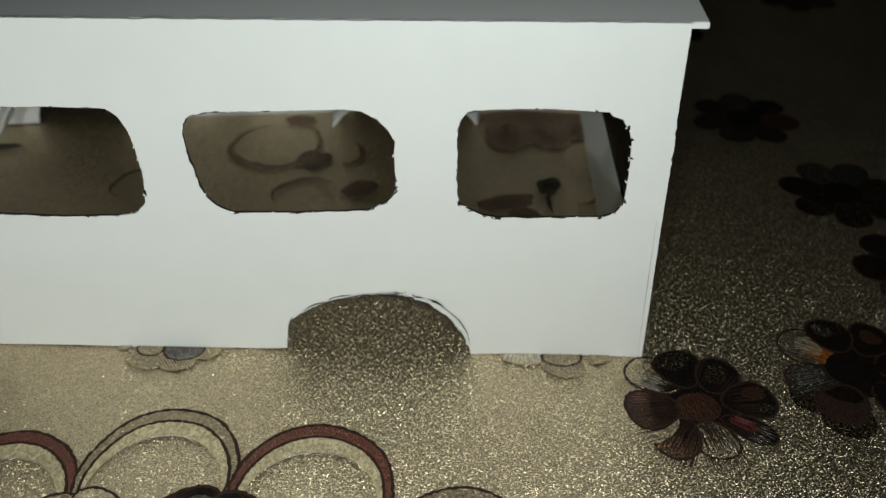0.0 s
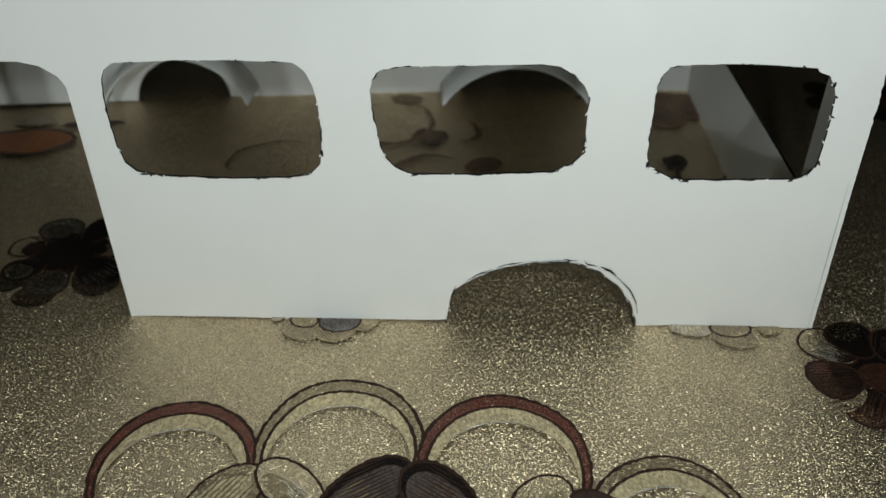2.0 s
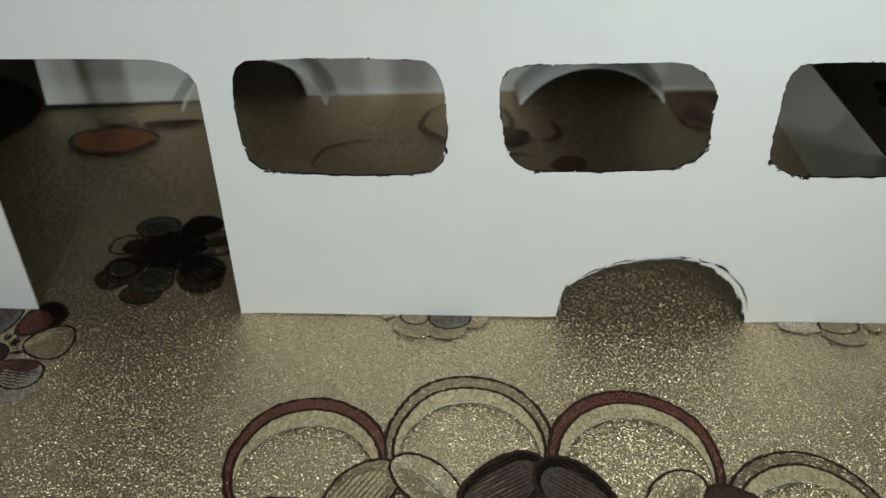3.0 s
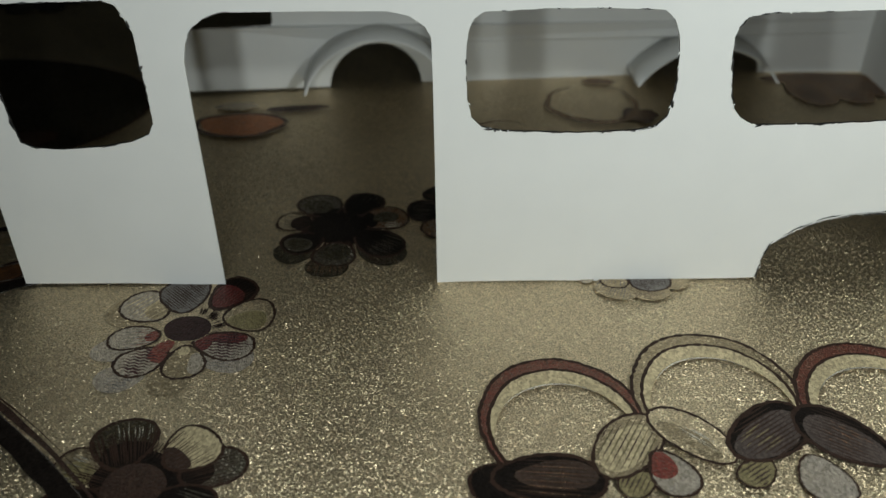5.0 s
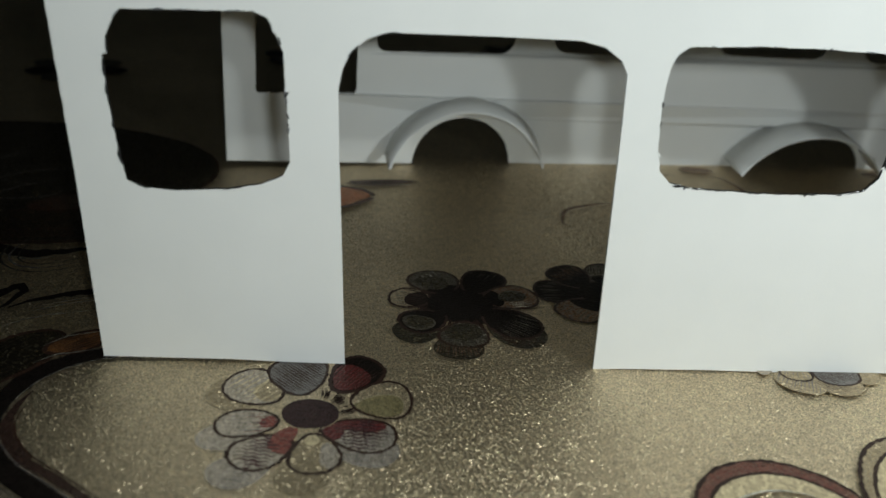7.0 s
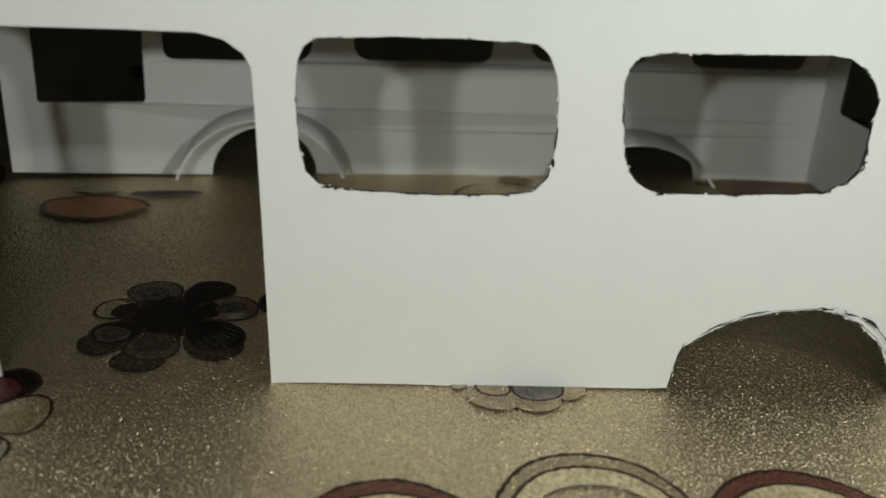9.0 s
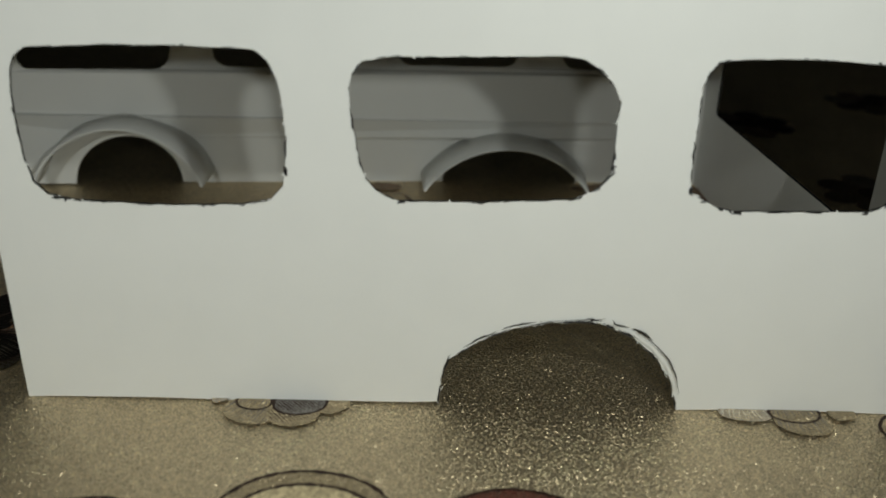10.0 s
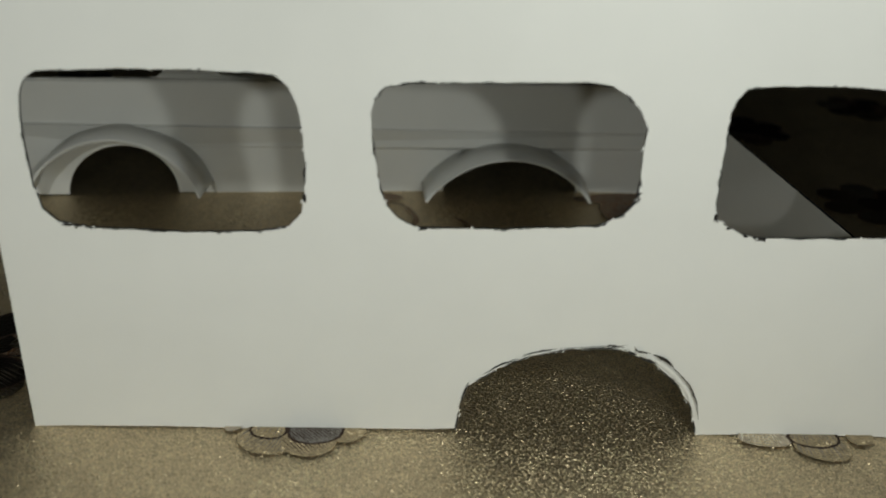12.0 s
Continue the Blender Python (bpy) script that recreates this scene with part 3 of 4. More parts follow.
amber = blossom("dark printed blossom with a yellow and rust petal")
ink_fan(amber, 0.4485, -0.0090, 0.0195, 0.031, 110, 7, 152)
# printed silver rays, widened to paint in the glints of the film below
leaf_petal(amber, 0.4300, 0.0065, 0.0148, 0.0122, 152, 0, ((-0.60, 0.0, 0.45, 0.75, K_ORANGE), (-0.05, -0.15, 0.50, 0.55, K_CREAM)), ((16, 0.0006, K_ROPE, -0.9, 0.9, -0.9, 0.9), (10, 0.0007, K_SILVER, -0.1, 0.9, -0.6, 0.8), (6, 0.0006, K_ORANGE, -0.8, 0.2, -0.6, 0.6)))
leaf_petal(amber, 0.4265, -0.0165, 0.0142, 0.0112, -164, K_DIM, (), ((14, 0.0005, K_SILVER, -0.5, 0.8, -0.9, 0.5), (14, 0.0005, K_ROPE, -0.9, 0.9, -0.9, 0.9)), (), 0.0013, (-0.001, -0.0090, K_OLIVE, K_ROPE))
leaf_petal(amber, 0.4370, -0.0325, 0.0132, 0.0122, -112, K_UMBER, ((-0.6, 0, 0.5, 0.9, K_DARK),), (), (), 0.0014, (0.0, -0.0090, K_OLIVE, K_ROPE))
leaf_petal(amber, 0.4640, -0.0300, 0.0132, 0.0114, -54, K_DARK, (), ((12, 0.0005, K_DIM, 0, 0.9, -0.9, 0.9),))
leaf_petal(amber, 0.4735, -0.0060, 0.0135, 0.0112, 4, K_DARK, (), ((12, 0.0005, K_OLIVE, 0, 0.9, -0.9, 0.9),))
leaf_petal(amber, 0.4640, 0.0130, 0.0130, 0.0108, 56, K_DARK, ((0.2, 0, 0.4, 0.5, K_MAROON),))
leaf_petal(amber, 0.4450, 0.0160, 0.0126, 0.0114, 98, K_DARK, ((0.35, 0.2, 0.4, 0.4, K_DIM),), ((8, 0.0004, K_DIM, 0, 0.9, -0.9, 0.9),))
flower_core(amber, 0.4485, -0.0090, 0.0135, 0.0125, K_DARK)
for fx, fy, turn in ((0.495, 0.155, 10), (0.455, 0.255, 40), (0.515, 0.075, 75), (0.42, 0.42, 20), (0.62, 0.30, 0), (0.56, 0.50, 55), (-0.40, 0.26, 15), (-0.33, 0.42, 50), (-0.55, 0.10, 0), (0.05, 0.55, 30), (-0.15, 0.50, 65)):
    rnd = random.Random(int(fx * 1000))
    distant = blossom("dark printed blossom on the far part of the cloth")
    for k in range(7):
        w = radians(turn + k * 51.4)
        leaf_petal(distant, fx + 0.024 * math.cos(w), fy + 0.024 * math.sin(w), 0.0145, 0.0112, math.degrees(w), rnd.choice((K_DARK, K_OLIVE, K_DARK, K_MAROON, K_DIM)), (), ((9, 0.0006, rnd.choice((K_OLIVE, K_DIM, K_DARK)), -0.3, 0.9, -0.9, 0.9),))
    flower_core(distant, fx, fy, 0.013, 0.012, K_DARK)
# blossoms that peep out under the side panel's lower edge
peep = blossom("slate grey printed blossom half hidden under the side panel")
leaf_petal(peep, 0.0890, -0.0085, 0.0110, 0.0105, -115, K_FAINT, (), ((15, 0.00035, K_SLATE, -0.6, 0.95, -0.95, 0.95),), (), 0)
leaf_petal(peep, 0.1185, -0.0050, 0.0066, 0.0064, -50, K_FAINT, (), (), (), 0)
leaf_petal(peep, 0.1045, -0.0088, 0.0112, 0.0105, -98, K_FAINT, (), (), ((-52, 0.0013, 0.00045, K_UMBER, 0.0),), 0)
leaf_petal(peep, 0.0885, -0.0035, 0.0066, 0.0066, -110, K_FAINT, (), ((6, 0.0003, K_SLATE, -0.6, 0.8, -0.8, 0.8),), (), 0.0010)
leaf_petal(peep, 0.1060, -0.0030, 0.0092, 0.0106, -88, K_SLATE, (), (), ((-48, 0.0012, 0.0005, K_ROPE, 0.0001),), 0.0011)
# a pale glint on the cloth, painted as a tiny petal
leaf_petal(peep, 0.0750, -0.0028, 0.0040, 0.0022, 200, K_PALE, (), (), (), 0)
leaf_petal(peep, 0.1000, 0.0260, 0.0130, 0.0100, 85, K_DARK)
half = blossom("pale printed blossom half hidden under the side panel")
# silvery glints, painted in as a pale petal with silver rays
leaf_petal(half, 0.2820, -0.0042, 0.0070, 0.0098, -92, K_PALE, (), ((9, 0.0006, K_SILVER, -0.8, 0.9, -0.9, 0.9),), ((-14, 0.0017, 0.0005, K_CREAM, 0.0002),), 0)
leaf_petal(half, 0.3030, -0.0092, 0.0104, 0.0106, -88, K_FAINT, (), ((14, 0.0004, K_SLATE, -0.9, 0.95, -0.95, 0.95),), (), 0)
leaf_petal(half, 0.3210, -0.0030, 0.0060, 0.0056, -70, K_FAINT, (), (), (), 0)
leaf_petal(half, 0.3025, -0.0030, 0.0082, 0.0098, -88, K_FAINT, (), ((12, 0.0004, K_SLATE, -0.9, 0.9, -0.9, 0.9),), (), 0.0013)
leaf_petal(half, 0.2970, 0.0280, 0.0130, 0.0100, 75, K_DARK)


def scallop(parent, cx, cy, a, b, rim, start=-40, end=215):
    """A large open petal: a rim between two rope lines, a cream crescent and a thin silver line inside."""
    bm = bmesh.new()
    z = level()
    def band(k0, k1, shift0, shift1, index, z, s=start, e=end):
        outer = ellipse(cx, cy + shift0, a * k0, b * k0, 0, 56, s, e, 0.03)
        inner = ellipse(cx, cy + shift1, a * k1, b * k1, 0, 56, s, e, 0.03)
        vo, vi = [bm.verts.new((*p, z)) for p in outer], [bm.verts.new((*p, z)) for p in inner]
        for i in range(len(vo) - 1):
            f = bm.faces.new((vo[i], vo[i + 1], vi[i + 1], vi[i]))
            f.material_index = index
            f.normal_update()
            if f.normal.z < 0:
                f.normal_flip()
    band(1.0, 0.90, 0, -0.003, rim, z)
    band(0.90, 0.84, -0.003, -0.0095, K_CREAM, z)
    strip(bm, ellipse(cx, cy - 0.0097, a * 0.835, b * 0.835, 0, 40, 55, 145, 0.03), 0.0009, level(), K_SILVER, True)
    z = level()
    strip(bm, ellipse(cx, cy, a, b, 0, 90, start, end, 0.03), 0.0015, z, K_ROPE, wobble=0.55, seed=int(cx * 999))
    strip(bm, ellipse(cx, cy - 0.003, a * 0.90, b * 0.90, 0, 90, start, end, 0.03), 0.0015, z, K_ROPE, wobble=0.4, seed=int(cx * 777))
    return part("petal", bm, PRINT, parent)


big = tagged(new("printed_flower"), "large printed blossom of open petals with dark red and cream rims")
big.parent = cloth
scallop(big, 0.252, -0.128, 0.034, 0.039, K_FAINT)
scallop(big, 0.0475, -0.1015, 0.0345, 0.039, K_RED)
scallop(big, 0.1155, -0.088, 0.0365, 0.041, K_FAINT)
scallop(big, 0.186, -0.095, 0.0365, 0.041, K_RED)
leaf_petal(big, 0.0180, -0.1330, 0.0108, 0.0105, 200, K_DARK)
leaf_petal(big, 0.0375, -0.1310, 0.0215, 0.0120, 174, K_DARK, ((-0.15, -0.15, 0.72, 0.62, K_UMBER),), ((10, 0.0006, K_ROPE, -0.9, 0.7, -0.8, 0.8), (6, 0.0004, K_BROWN, -0.6, 0.5, -0.6, 0.7)), (), 0.0017, None, -0.08)
leaf_petal(big, 0.0705, -0.1345, 0.0080, 0.0060, -140, K_KHAKI, (), (), ((58, 0.0018, 0.0006, K_UMBER, 0.0001),), 0.0008)
leaf_petal(big, 0.0708, -0.1150, 0.0198, 0.0120, -127, K_FAINT, ((0.10, 0.0, 0.72, 0.72, K_CREAM),), (), ((58, 0.0021, 0.0007, K_UMBER, 0.0001), (58, 0.0043, 0.0006, K_KHAKI, 0.0001)), 0.0013, None, -0.15)
leaf_petal(big, 0.0985, -0.1100, 0.0190, 0.0108, -44, 0, ((0.05, -0.30, 0.72, 0.50, K_FAINT),), ((4, 0.0005, K_SILVER, -0.3, 0.6, -0.2, 0.3),), (), 0.0013, None, -0.10)
leaf_petal(big, 0.0852, -0.1295, 0.0118, 0.0090, -65, K_PALE, ((-0.45, -0.15, 0.62, 0.72, K_CRIMSON),), (), (), 0.0013, None, 0.25)
leaf_petal(big, 0.1185, -0.1300, 0.0095, 0.0060, -140, K_KHAKI, (), (), ((32, 0.0018, 0.0007, K_UMBER, 0.0001),), 0.0010)
leaf_petal(big, 0.1300, -0.1088, 0.0205, 0.0130, -143, K_DARK, ((0.08, 0.12, 0.84, 0.78, K_MAUVE),), ((6, 0.0005, K_KHAKI, -0.2, 0.6, -0.5, 0.6),), ((32, 0.0018, 0.0008, K_ROPE, 0.0001),), 0.0018, None, -0.10)
leaf_petal(big, 0.1595, -0.1120, 0.0205, 0.0126, -50, K_DARK, ((0.08, -0.12, 0.84, 0.78, K_MAUVE),), ((5, 0.0005, K_BROWN, -0.3, 0.5, -0.5, 0.6),), ((-34, 0.0018, 0.0007, K_ROPE, 0.0001),), 0.0018, None, -0.10)
leaf_petal(big, 0.1435, -0.1340, 0.0125, 0.0098, -82, K_PALE, (), (), (), 0.0010)
leaf_petal(big, 0.2000, -0.1160, 0.0175, 0.0115, -128, 0, ((0.0, 0.3, 0.7, 0.4, K_FAINT),), (), ((62, 0.0022, 0.0006, K_KHAKI, 0.0001),), 0.0013, None, -0.10)
leaf_petal(big, 0.2270, -0.1230, 0.0180, 0.0112, -40, K_UMBER, (), (), ((-30, 0.0018, 0.0006, K_ROPE, 0.0001),), 0.0015, None, -0.10)

# scroll border of the cloth beside the front of the bus
scroll = tagged(new("printed_scroll"), "thick black printed scroll with brown leaves")
scroll.parent = cloth


def nose(r, first=0, last=None):
    """The scroll's rounded end and its straight lower arm, at a distance r from the end's middle."""
    pts = [Vector((-0.13, -0.036 + r)), Vector((-0.16, -0.038 + r))] + [Vector(p) for p in ellipse(-0.188, -0.040, r, r, 0, 40, 95, 234, 0.03)]
    for k in range(10):
        w = radians(-36 - 1.6 * k)
        pts.append(pts[-1] + Vector((math.cos(w), math.sin(w))) * 0.012)
    return pts[first:last]


bm = bmesh.new()
strip(bm, nose(0.0415), 0.0090, level(), K_DARK, wobble=0.10, seed=5)
part("scroll_line", bm, PRINT, scroll)
bm = bmesh.new()
strip(bm, nose(0.0345, 20), 0.0052, level(), K_UMBER, True, wobble=0.25, seed=6)
strip(bm, nose(0.0318, 22), 0.0010, level(), K_ROPE, True, wobble=0.4, seed=9)
strip(bm, nose(0.0374, 4, 26), 0.0006, level(), K_SILVER, True, wobble=0.5, seed=7)
strip(bm, nose(0.0372, 26), 0.0005, level(), K_GREY, True, wobble=0.6, seed=17)
part("scroll_edge", bm, PRINT, scroll)
# leaves: (middle, half length, half width, turn, ink, ink of the fine lines)
for cx, cy, a, b, turn, fill, fine in ((-0.325, 0.190, 0.140, 0.088, 12, K_OLIVE, K_DIM), (-0.300, -0.075, 0.060, 0.040, 100, K_OLIVE, K_DIM), (-0.262, 0.118, 0.052, 0.020, 8, K_OLIVE, K_MAROON),
                                       (-0.2365, -0.006, 0.0250, 0.0135, 58, K_OLIVE, K_DARK), (-0.2130, 0.0075, 0.0130, 0.0070, 38, K_RUSSET, K_ROPE), (-0.2440, -0.0400, 0.0175, 0.0080, 118, K_UMBER, K_RUSSET),
                                       (-0.34, 0.14, 0.060, 0.026, 70, K_OLIVE, K_DARK), (-0.255, 0.150, 0.022, 0.012, 20, K_MAROON, K_DIM), (-0.213, -0.120, 0.028, 0.0075, -42, K_UMBER, K_RUSSET)):
    leaf_petal(scroll, cx, cy, a, b, turn, fill, (), ((14, 0.0006, fine, -0.8, 0.8, -0.9, 0.9),), (), 0.0018, None, 0.05, "leaf")
for pts, wide in ((((-0.296, 0.100), (-0.279, 0.096), (-0.268, 0.089), (-0.256, 0.086), (-0.244, 0.089), (-0.228, 0.096)), 0.0080), (((-0.285, 0.012), (-0.268, 0.028), (-0.259, 0.044), (-0.251, 0.055), (-0.248, 0.049), (-0.251, 0.037), (-0.256, 0.030)), 0.0052),
                  (((-0.250, 0.034), (-0.243, 0.040), (-0.230, 0.047), (-0.212, 0.053), (-0.195, 0.056)), 0.0050), (((-0.300, 0.070), (-0.285, 0.062), (-0.272, 0.066)), 0.003)):
    bm = bmesh.new()
    strip(bm, resample(pts, 0.003, False), wide, level(), K_DARK, True, wobble=0.3, seed=8)
    part("scroll_line", bm, PRINT, scroll)
# glints of the glossy relief, and fine hatching, painted as silver and grey strips
bm = bmesh.new()
for pts, wide in ((((-0.241, 0.0305), (-0.228, 0.038), (-0.214, 0.0435), (-0.200, 0.046)), 0.0010), (((-0.249, 0.0165), (-0.240, 0.0245), (-0.231, 0.0290), (-0.211, 0.0345)), 0.0008), (((-0.226, 0.004), (-0.218, 0.0125), (-0.203, 0.0175)), 0.0008),
                  (((-0.226, -0.0085), (-0.219, -0.0020), (-0.203, 0.003)), 0.0008), (((-0.270, 0.0845), (-0.256, 0.0800), (-0.240, 0.0855)), 0.0008), (((-0.280, 0.091), (-0.270, 0.083)), 0.0008), (((-0.240, 0.0340), (-0.228, 0.0410), (-0.214, 0.0465)), 0.0006)):
    strip(bm, resample(pts, 0.002, False), wide, level(), K_SILVER, True, wobble=0.8, seed=int(pts[0][0] * 9999))
rnd = random.Random(12)
for k in range(12):
    cx, cy, turn = rnd.uniform(-0.34, -0.225), rnd.uniform(0.095, 0.22), rnd.uniform(-20, 60)
    for g in range(3):
        strip(bm, [Vector(p) for p in ellipse(cx, cy, 0.035 + 0.004 * g, 0.016 + 0.004 * g, turn, 40, 10 + k * 20, 150 + k * 20, 0.1)], 0.0011, level(), K_DIM if (k + g) % 3 else K_GREY, True, wobble=0.6, seed=k * 5 + g)
for k in range(26):
    # fine light lines that follow the scroll's outer side
    r = 0.0475 + 0.0016 * k
    strip(bm, nose(r, 26 + rnd.randint(0, 3), 45 + rnd.randint(0, 6)), 0.0007, level(), K_DIM if k % 3 else K_GREY, True, wobble=0.5, seed=k)
tagged(part("painted_relief_glint", bm, PRINT, scroll), kind="stuff")
# prints inside the bus
inner = tagged(new("printed_flower"), "rust and dark red printed petals on the cloth inside")
inner.parent = cloth
def soft_print(cx, cy, a, b, turn, fill, hatch=0, name="petal"):
    """A petal with no outline, its rim uneven."""
    bm = bmesh.new()
    disc(bm, ellipse(cx, cy, a, b, turn, 40, wob=0.22), level(), fill)
    if hatch:
        hatching(bm, cx, cy, a * 0.95, b * 0.95, turn, 0.0016, 0.0008, hatch, int(cx * 9000), 0.0006)
    return part(name, bm, PRINT, inner)


for args in ((-0.122, 0.172, 0.027, 0.015, 5, K_ORANGE), (0.145, 0.187, 0.012, 0.011, -35, K_MAROON, K_BROWN), (0.127, 0.243, 0.012, 0.006, 0, K_BROWN), (0.181, 0.150, 0.013, 0.010, 30, K_BROWN, K_MAROON),
             (0.300, 0.248, 0.046, 0.013, -2, K_BROWN, K_MAROON), (0.279, 0.224, 0.017, 0.022, 0, K_BROWN, K_MAROON), (0.306, 0.225, 0.016, 0.020, 30, K_BROWN, K_MAROON), (0.327, 0.233, 0.012, 0.014, 0, K_BROWN, K_MAROON),
             (0.305, 0.157, 0.011, 0.008, 80, K_OLIVE, K_DARK), (0.277, 0.137, 0.020, 0.009, 15, K_BROWN, K_MAROON), (0.150, 0.105, 0.018, 0.011, 15, K_DARK, K_OLIVE), (-0.088, 0.197, 0.022, 0.005, 10, K_MAROON, K_DARK),
             (-0.128, 0.200, 0.014, 0.006, 5, K_GREY), (0.290, 0.118, 0.016, 0.010, 120, K_BROWN, K_MAROON)):
    soft_print(*args)
for cx, cy, a, b, turn, s0, e0, w, ink in ((0.116, 0.206, 0.032, 0.029, 10, 95, 420, 0.0055, K_BROWN), (0.168, 0.196, 0.010, 0.014, 0, -110, 80, 0.005, K_BROWN), (0.150, 0.142, 0.026, 0.019, 0, 60, 200, 0.0055, K_BROWN), (-0.122, 0.172, 0.029, 0.0165, 5, 0, 360, 0.0030, K_MAROON),
                                           (0.325, 0.152, 0.013, 0.016, 0, 250, 420, 0.0035, K_BROWN), (0.045, 0.155, 0.030, 0.020, 15, 40, 210, 0.003, K_BROWN), (0.306, 0.140, 0.002, 0.012, 0, 60, 280, 0.003, K_OLIVE)):
    bm = bmesh.new()
    strip(bm, [Vector(p) for p in ellipse(cx, cy, a, b, turn, 50, s0, e0, 0.12)], w, level(), ink, e0 - s0 < 360, wobble=0.25, seed=int(cx * 997))
    part("print_line", bm, PRINT, inner)

# ---- the model bus ----
THICK = 0.0014
TOP = 0.1750
LID = 0.1783
bus = tagged(new("model_bus"), "white foam board model bus body with cut-out windows", "model bus")


def near(u, v, d):
    """The side panel leans back a little."""
    return (u, d - 0.0026 + 0.036 * v, v)


def far_y(x):
    k = min(max((0.33 - x) / 0.53, 0), 1.1)
    return 0.266 - 0.053 * k ** 1.8


def far(u, v, d):
    """The far panel bows and leans outwards."""
    return (u, far_y(u) + 0.065 * v + d, v)


door_loop = [(-0.1045, 0.0), (-0.1075, 0.0626), (-0.1090, 0.0915), (-0.1098, 0.114), (-0.1085, 0.1215), (-0.1055, 0.1280), (-0.100, 0.1325), (-0.0930, 0.1352), (-0.052, 0.1360), (-0.0235, 0.1362), (-0.0145, 0.1343), (-0.0078, 0.1298), (-0.0050, 0.125), (-0.0040, 0.105), (-0.0026, 0.068), (-0.0003, 0.0)]
arch_cut = [(0.1603, 0.0), (0.1612, 0.0125), (0.1640, 0.0207), (0.1750, 0.0285), (0.1875, 0.0345), (0.202, 0.0376), (0.217, 0.0381), (0.2238, 0.0373), (0.2347, 0.0320), (0.2448, 0.0228), (0.2517, 0.0128), (0.2553, 0.0)]
outline = ([(-0.2002, 0.0014), (-0.150, 0.0012), (-0.128, 0.0004)] + resample(door_loop, 0.002, False) + [(0.012, 0.0004), (0.05, 0.0007), (0.085, 0.0002), (0.108, 0.0), (0.120, 0.0009), (0.150, 0.0010)] + ragged(resample(arch_cut, 0.0016, False)[1:-1], 0.0004, 3)
           + [(0.2553, 0.0), (0.275, 0.0006), (0.31, 0.0007)] + ragged(resample([(0.3436, 0.0), (0.3429, 0.08), (0.3429, 0.112)], 0.003, False), 0.00022, 21) + ragged(resample([(0.3430, 0.114), (0.3426, 0.132)], 0.0011, False), 0.0007, 22, 900.0)
           + ragged(resample([(0.3424, 0.135), (0.3424, LID), (-0.2118, LID), (-0.2046, 0.08)], 0.004, False), 0.00025, 23, 220.0))
WINDOWS = [
    [(-0.1862, 0.0765), (-0.1800, 0.0738), (-0.168, 0.0730), (-0.150, 0.0744), (-0.1375, 0.0768), (-0.1296, 0.0802), (-0.1270, 0.0855), (-0.1272, 0.093), (-0.1285, 0.110), (-0.1293, 0.126), (-0.1320, 0.1325), (-0.1348, 0.1378), (-0.1400, 0.1398), (-0.163, 0.1390), (-0.1845, 0.1382), (-0.1885, 0.132), (-0.190, 0.1283), (-0.1897, 0.1226), (-0.1916, 0.1220), (-0.1905, 0.105), (-0.1885, 0.089)],
    [(0.0102, 0.112), (0.0113, 0.097), (0.0135, 0.0885), (0.0182, 0.0838), (0.027, 0.0820), (0.060, 0.0810), (0.088, 0.0821), (0.0973, 0.0839), (0.1022, 0.0893), (0.1033, 0.097), (0.1037, 0.107), (0.1031, 0.118), (0.1016, 0.1268), (0.0985, 0.1338), (0.094, 0.1376), (0.068, 0.1382), (0.042, 0.1378), (0.017, 0.1362), (0.0128, 0.133), (0.0108, 0.128), (0.0101, 0.120)],
    [(0.1263, 0.118), (0.128, 0.109), (0.1298, 0.0985), (0.132, 0.0927), (0.1358, 0.0883), (0.1425, 0.0849), (0.155, 0.0850), (0.1715, 0.0850), (0.183, 0.0858), (0.196, 0.0863), (0.207, 0.0873), (0.2157, 0.0915), (0.2194, 0.0968), (0.2200, 0.104), (0.2199, 0.1175), (0.2205, 0.123), (0.2175, 0.129), (0.2115, 0.1348), (0.2065, 0.1375), (0.199, 0.1385), (0.176, 0.1376), (0.140, 0.1366), (0.1305, 0.1347), (0.1272, 0.1303), (0.1260, 0.126)],
    [(0.248, 0.110), (0.2483, 0.096), (0.2493, 0.091), (0.253, 0.0887), (0.2595, 0.0855), (0.266, 0.0842), (0.279, 0.0843), (0.300, 0.0849), (0.3145, 0.0853), (0.3207, 0.0875), (0.324, 0.092), (0.3244, 0.098), (0.3248, 0.112), (0.3242, 0.125), (0.3226, 0.130), (0.319, 0.1352), (0.3145, 0.137), (0.3135, 0.1385), (0.297, 0.1394), (0.283, 0.1400), (0.262, 0.1392), (0.2525, 0.1380), (0.250, 0.1345), (0.2483, 0.130)]]
cuts = [ragged(resample(w, 0.0009), 0.00020, 11 + i, 300.0) for i, w in enumerate(WINDOWS)]
side = part("side_panel", board(outline, cuts, THICK, near), [WHITE, CUT, INK_SHADE], bus)


def pen_marks(loop, seed, share, off=0.0, width=0.00045, lift=0.0):
    """Short strokes of black ink that the knife left along a cut edge."""
    bm = bmesh.new()
    rnd = random.Random(seed)
    n, i = len(loop), 0
    while i < n - 3:
        run = rnd.randint(3, 12)
        if rnd.random() < share:
            pts = [Vector(loop[j]) + Vector((rnd.uniform(-1, 1), rnd.uniform(-1, 1))) * 0.0002 + Vector((0, off)) for j in range(i, min(i + run, n))]
            if len(pts) > 1:
                strip(bm, pts, width * rnd.uniform(0.6, 1.5), 0, 0, True, wobble=0.4, seed=seed + i, up=lambda u, v: near(u, v, -0.00025 - lift))
        i += run
    return bm


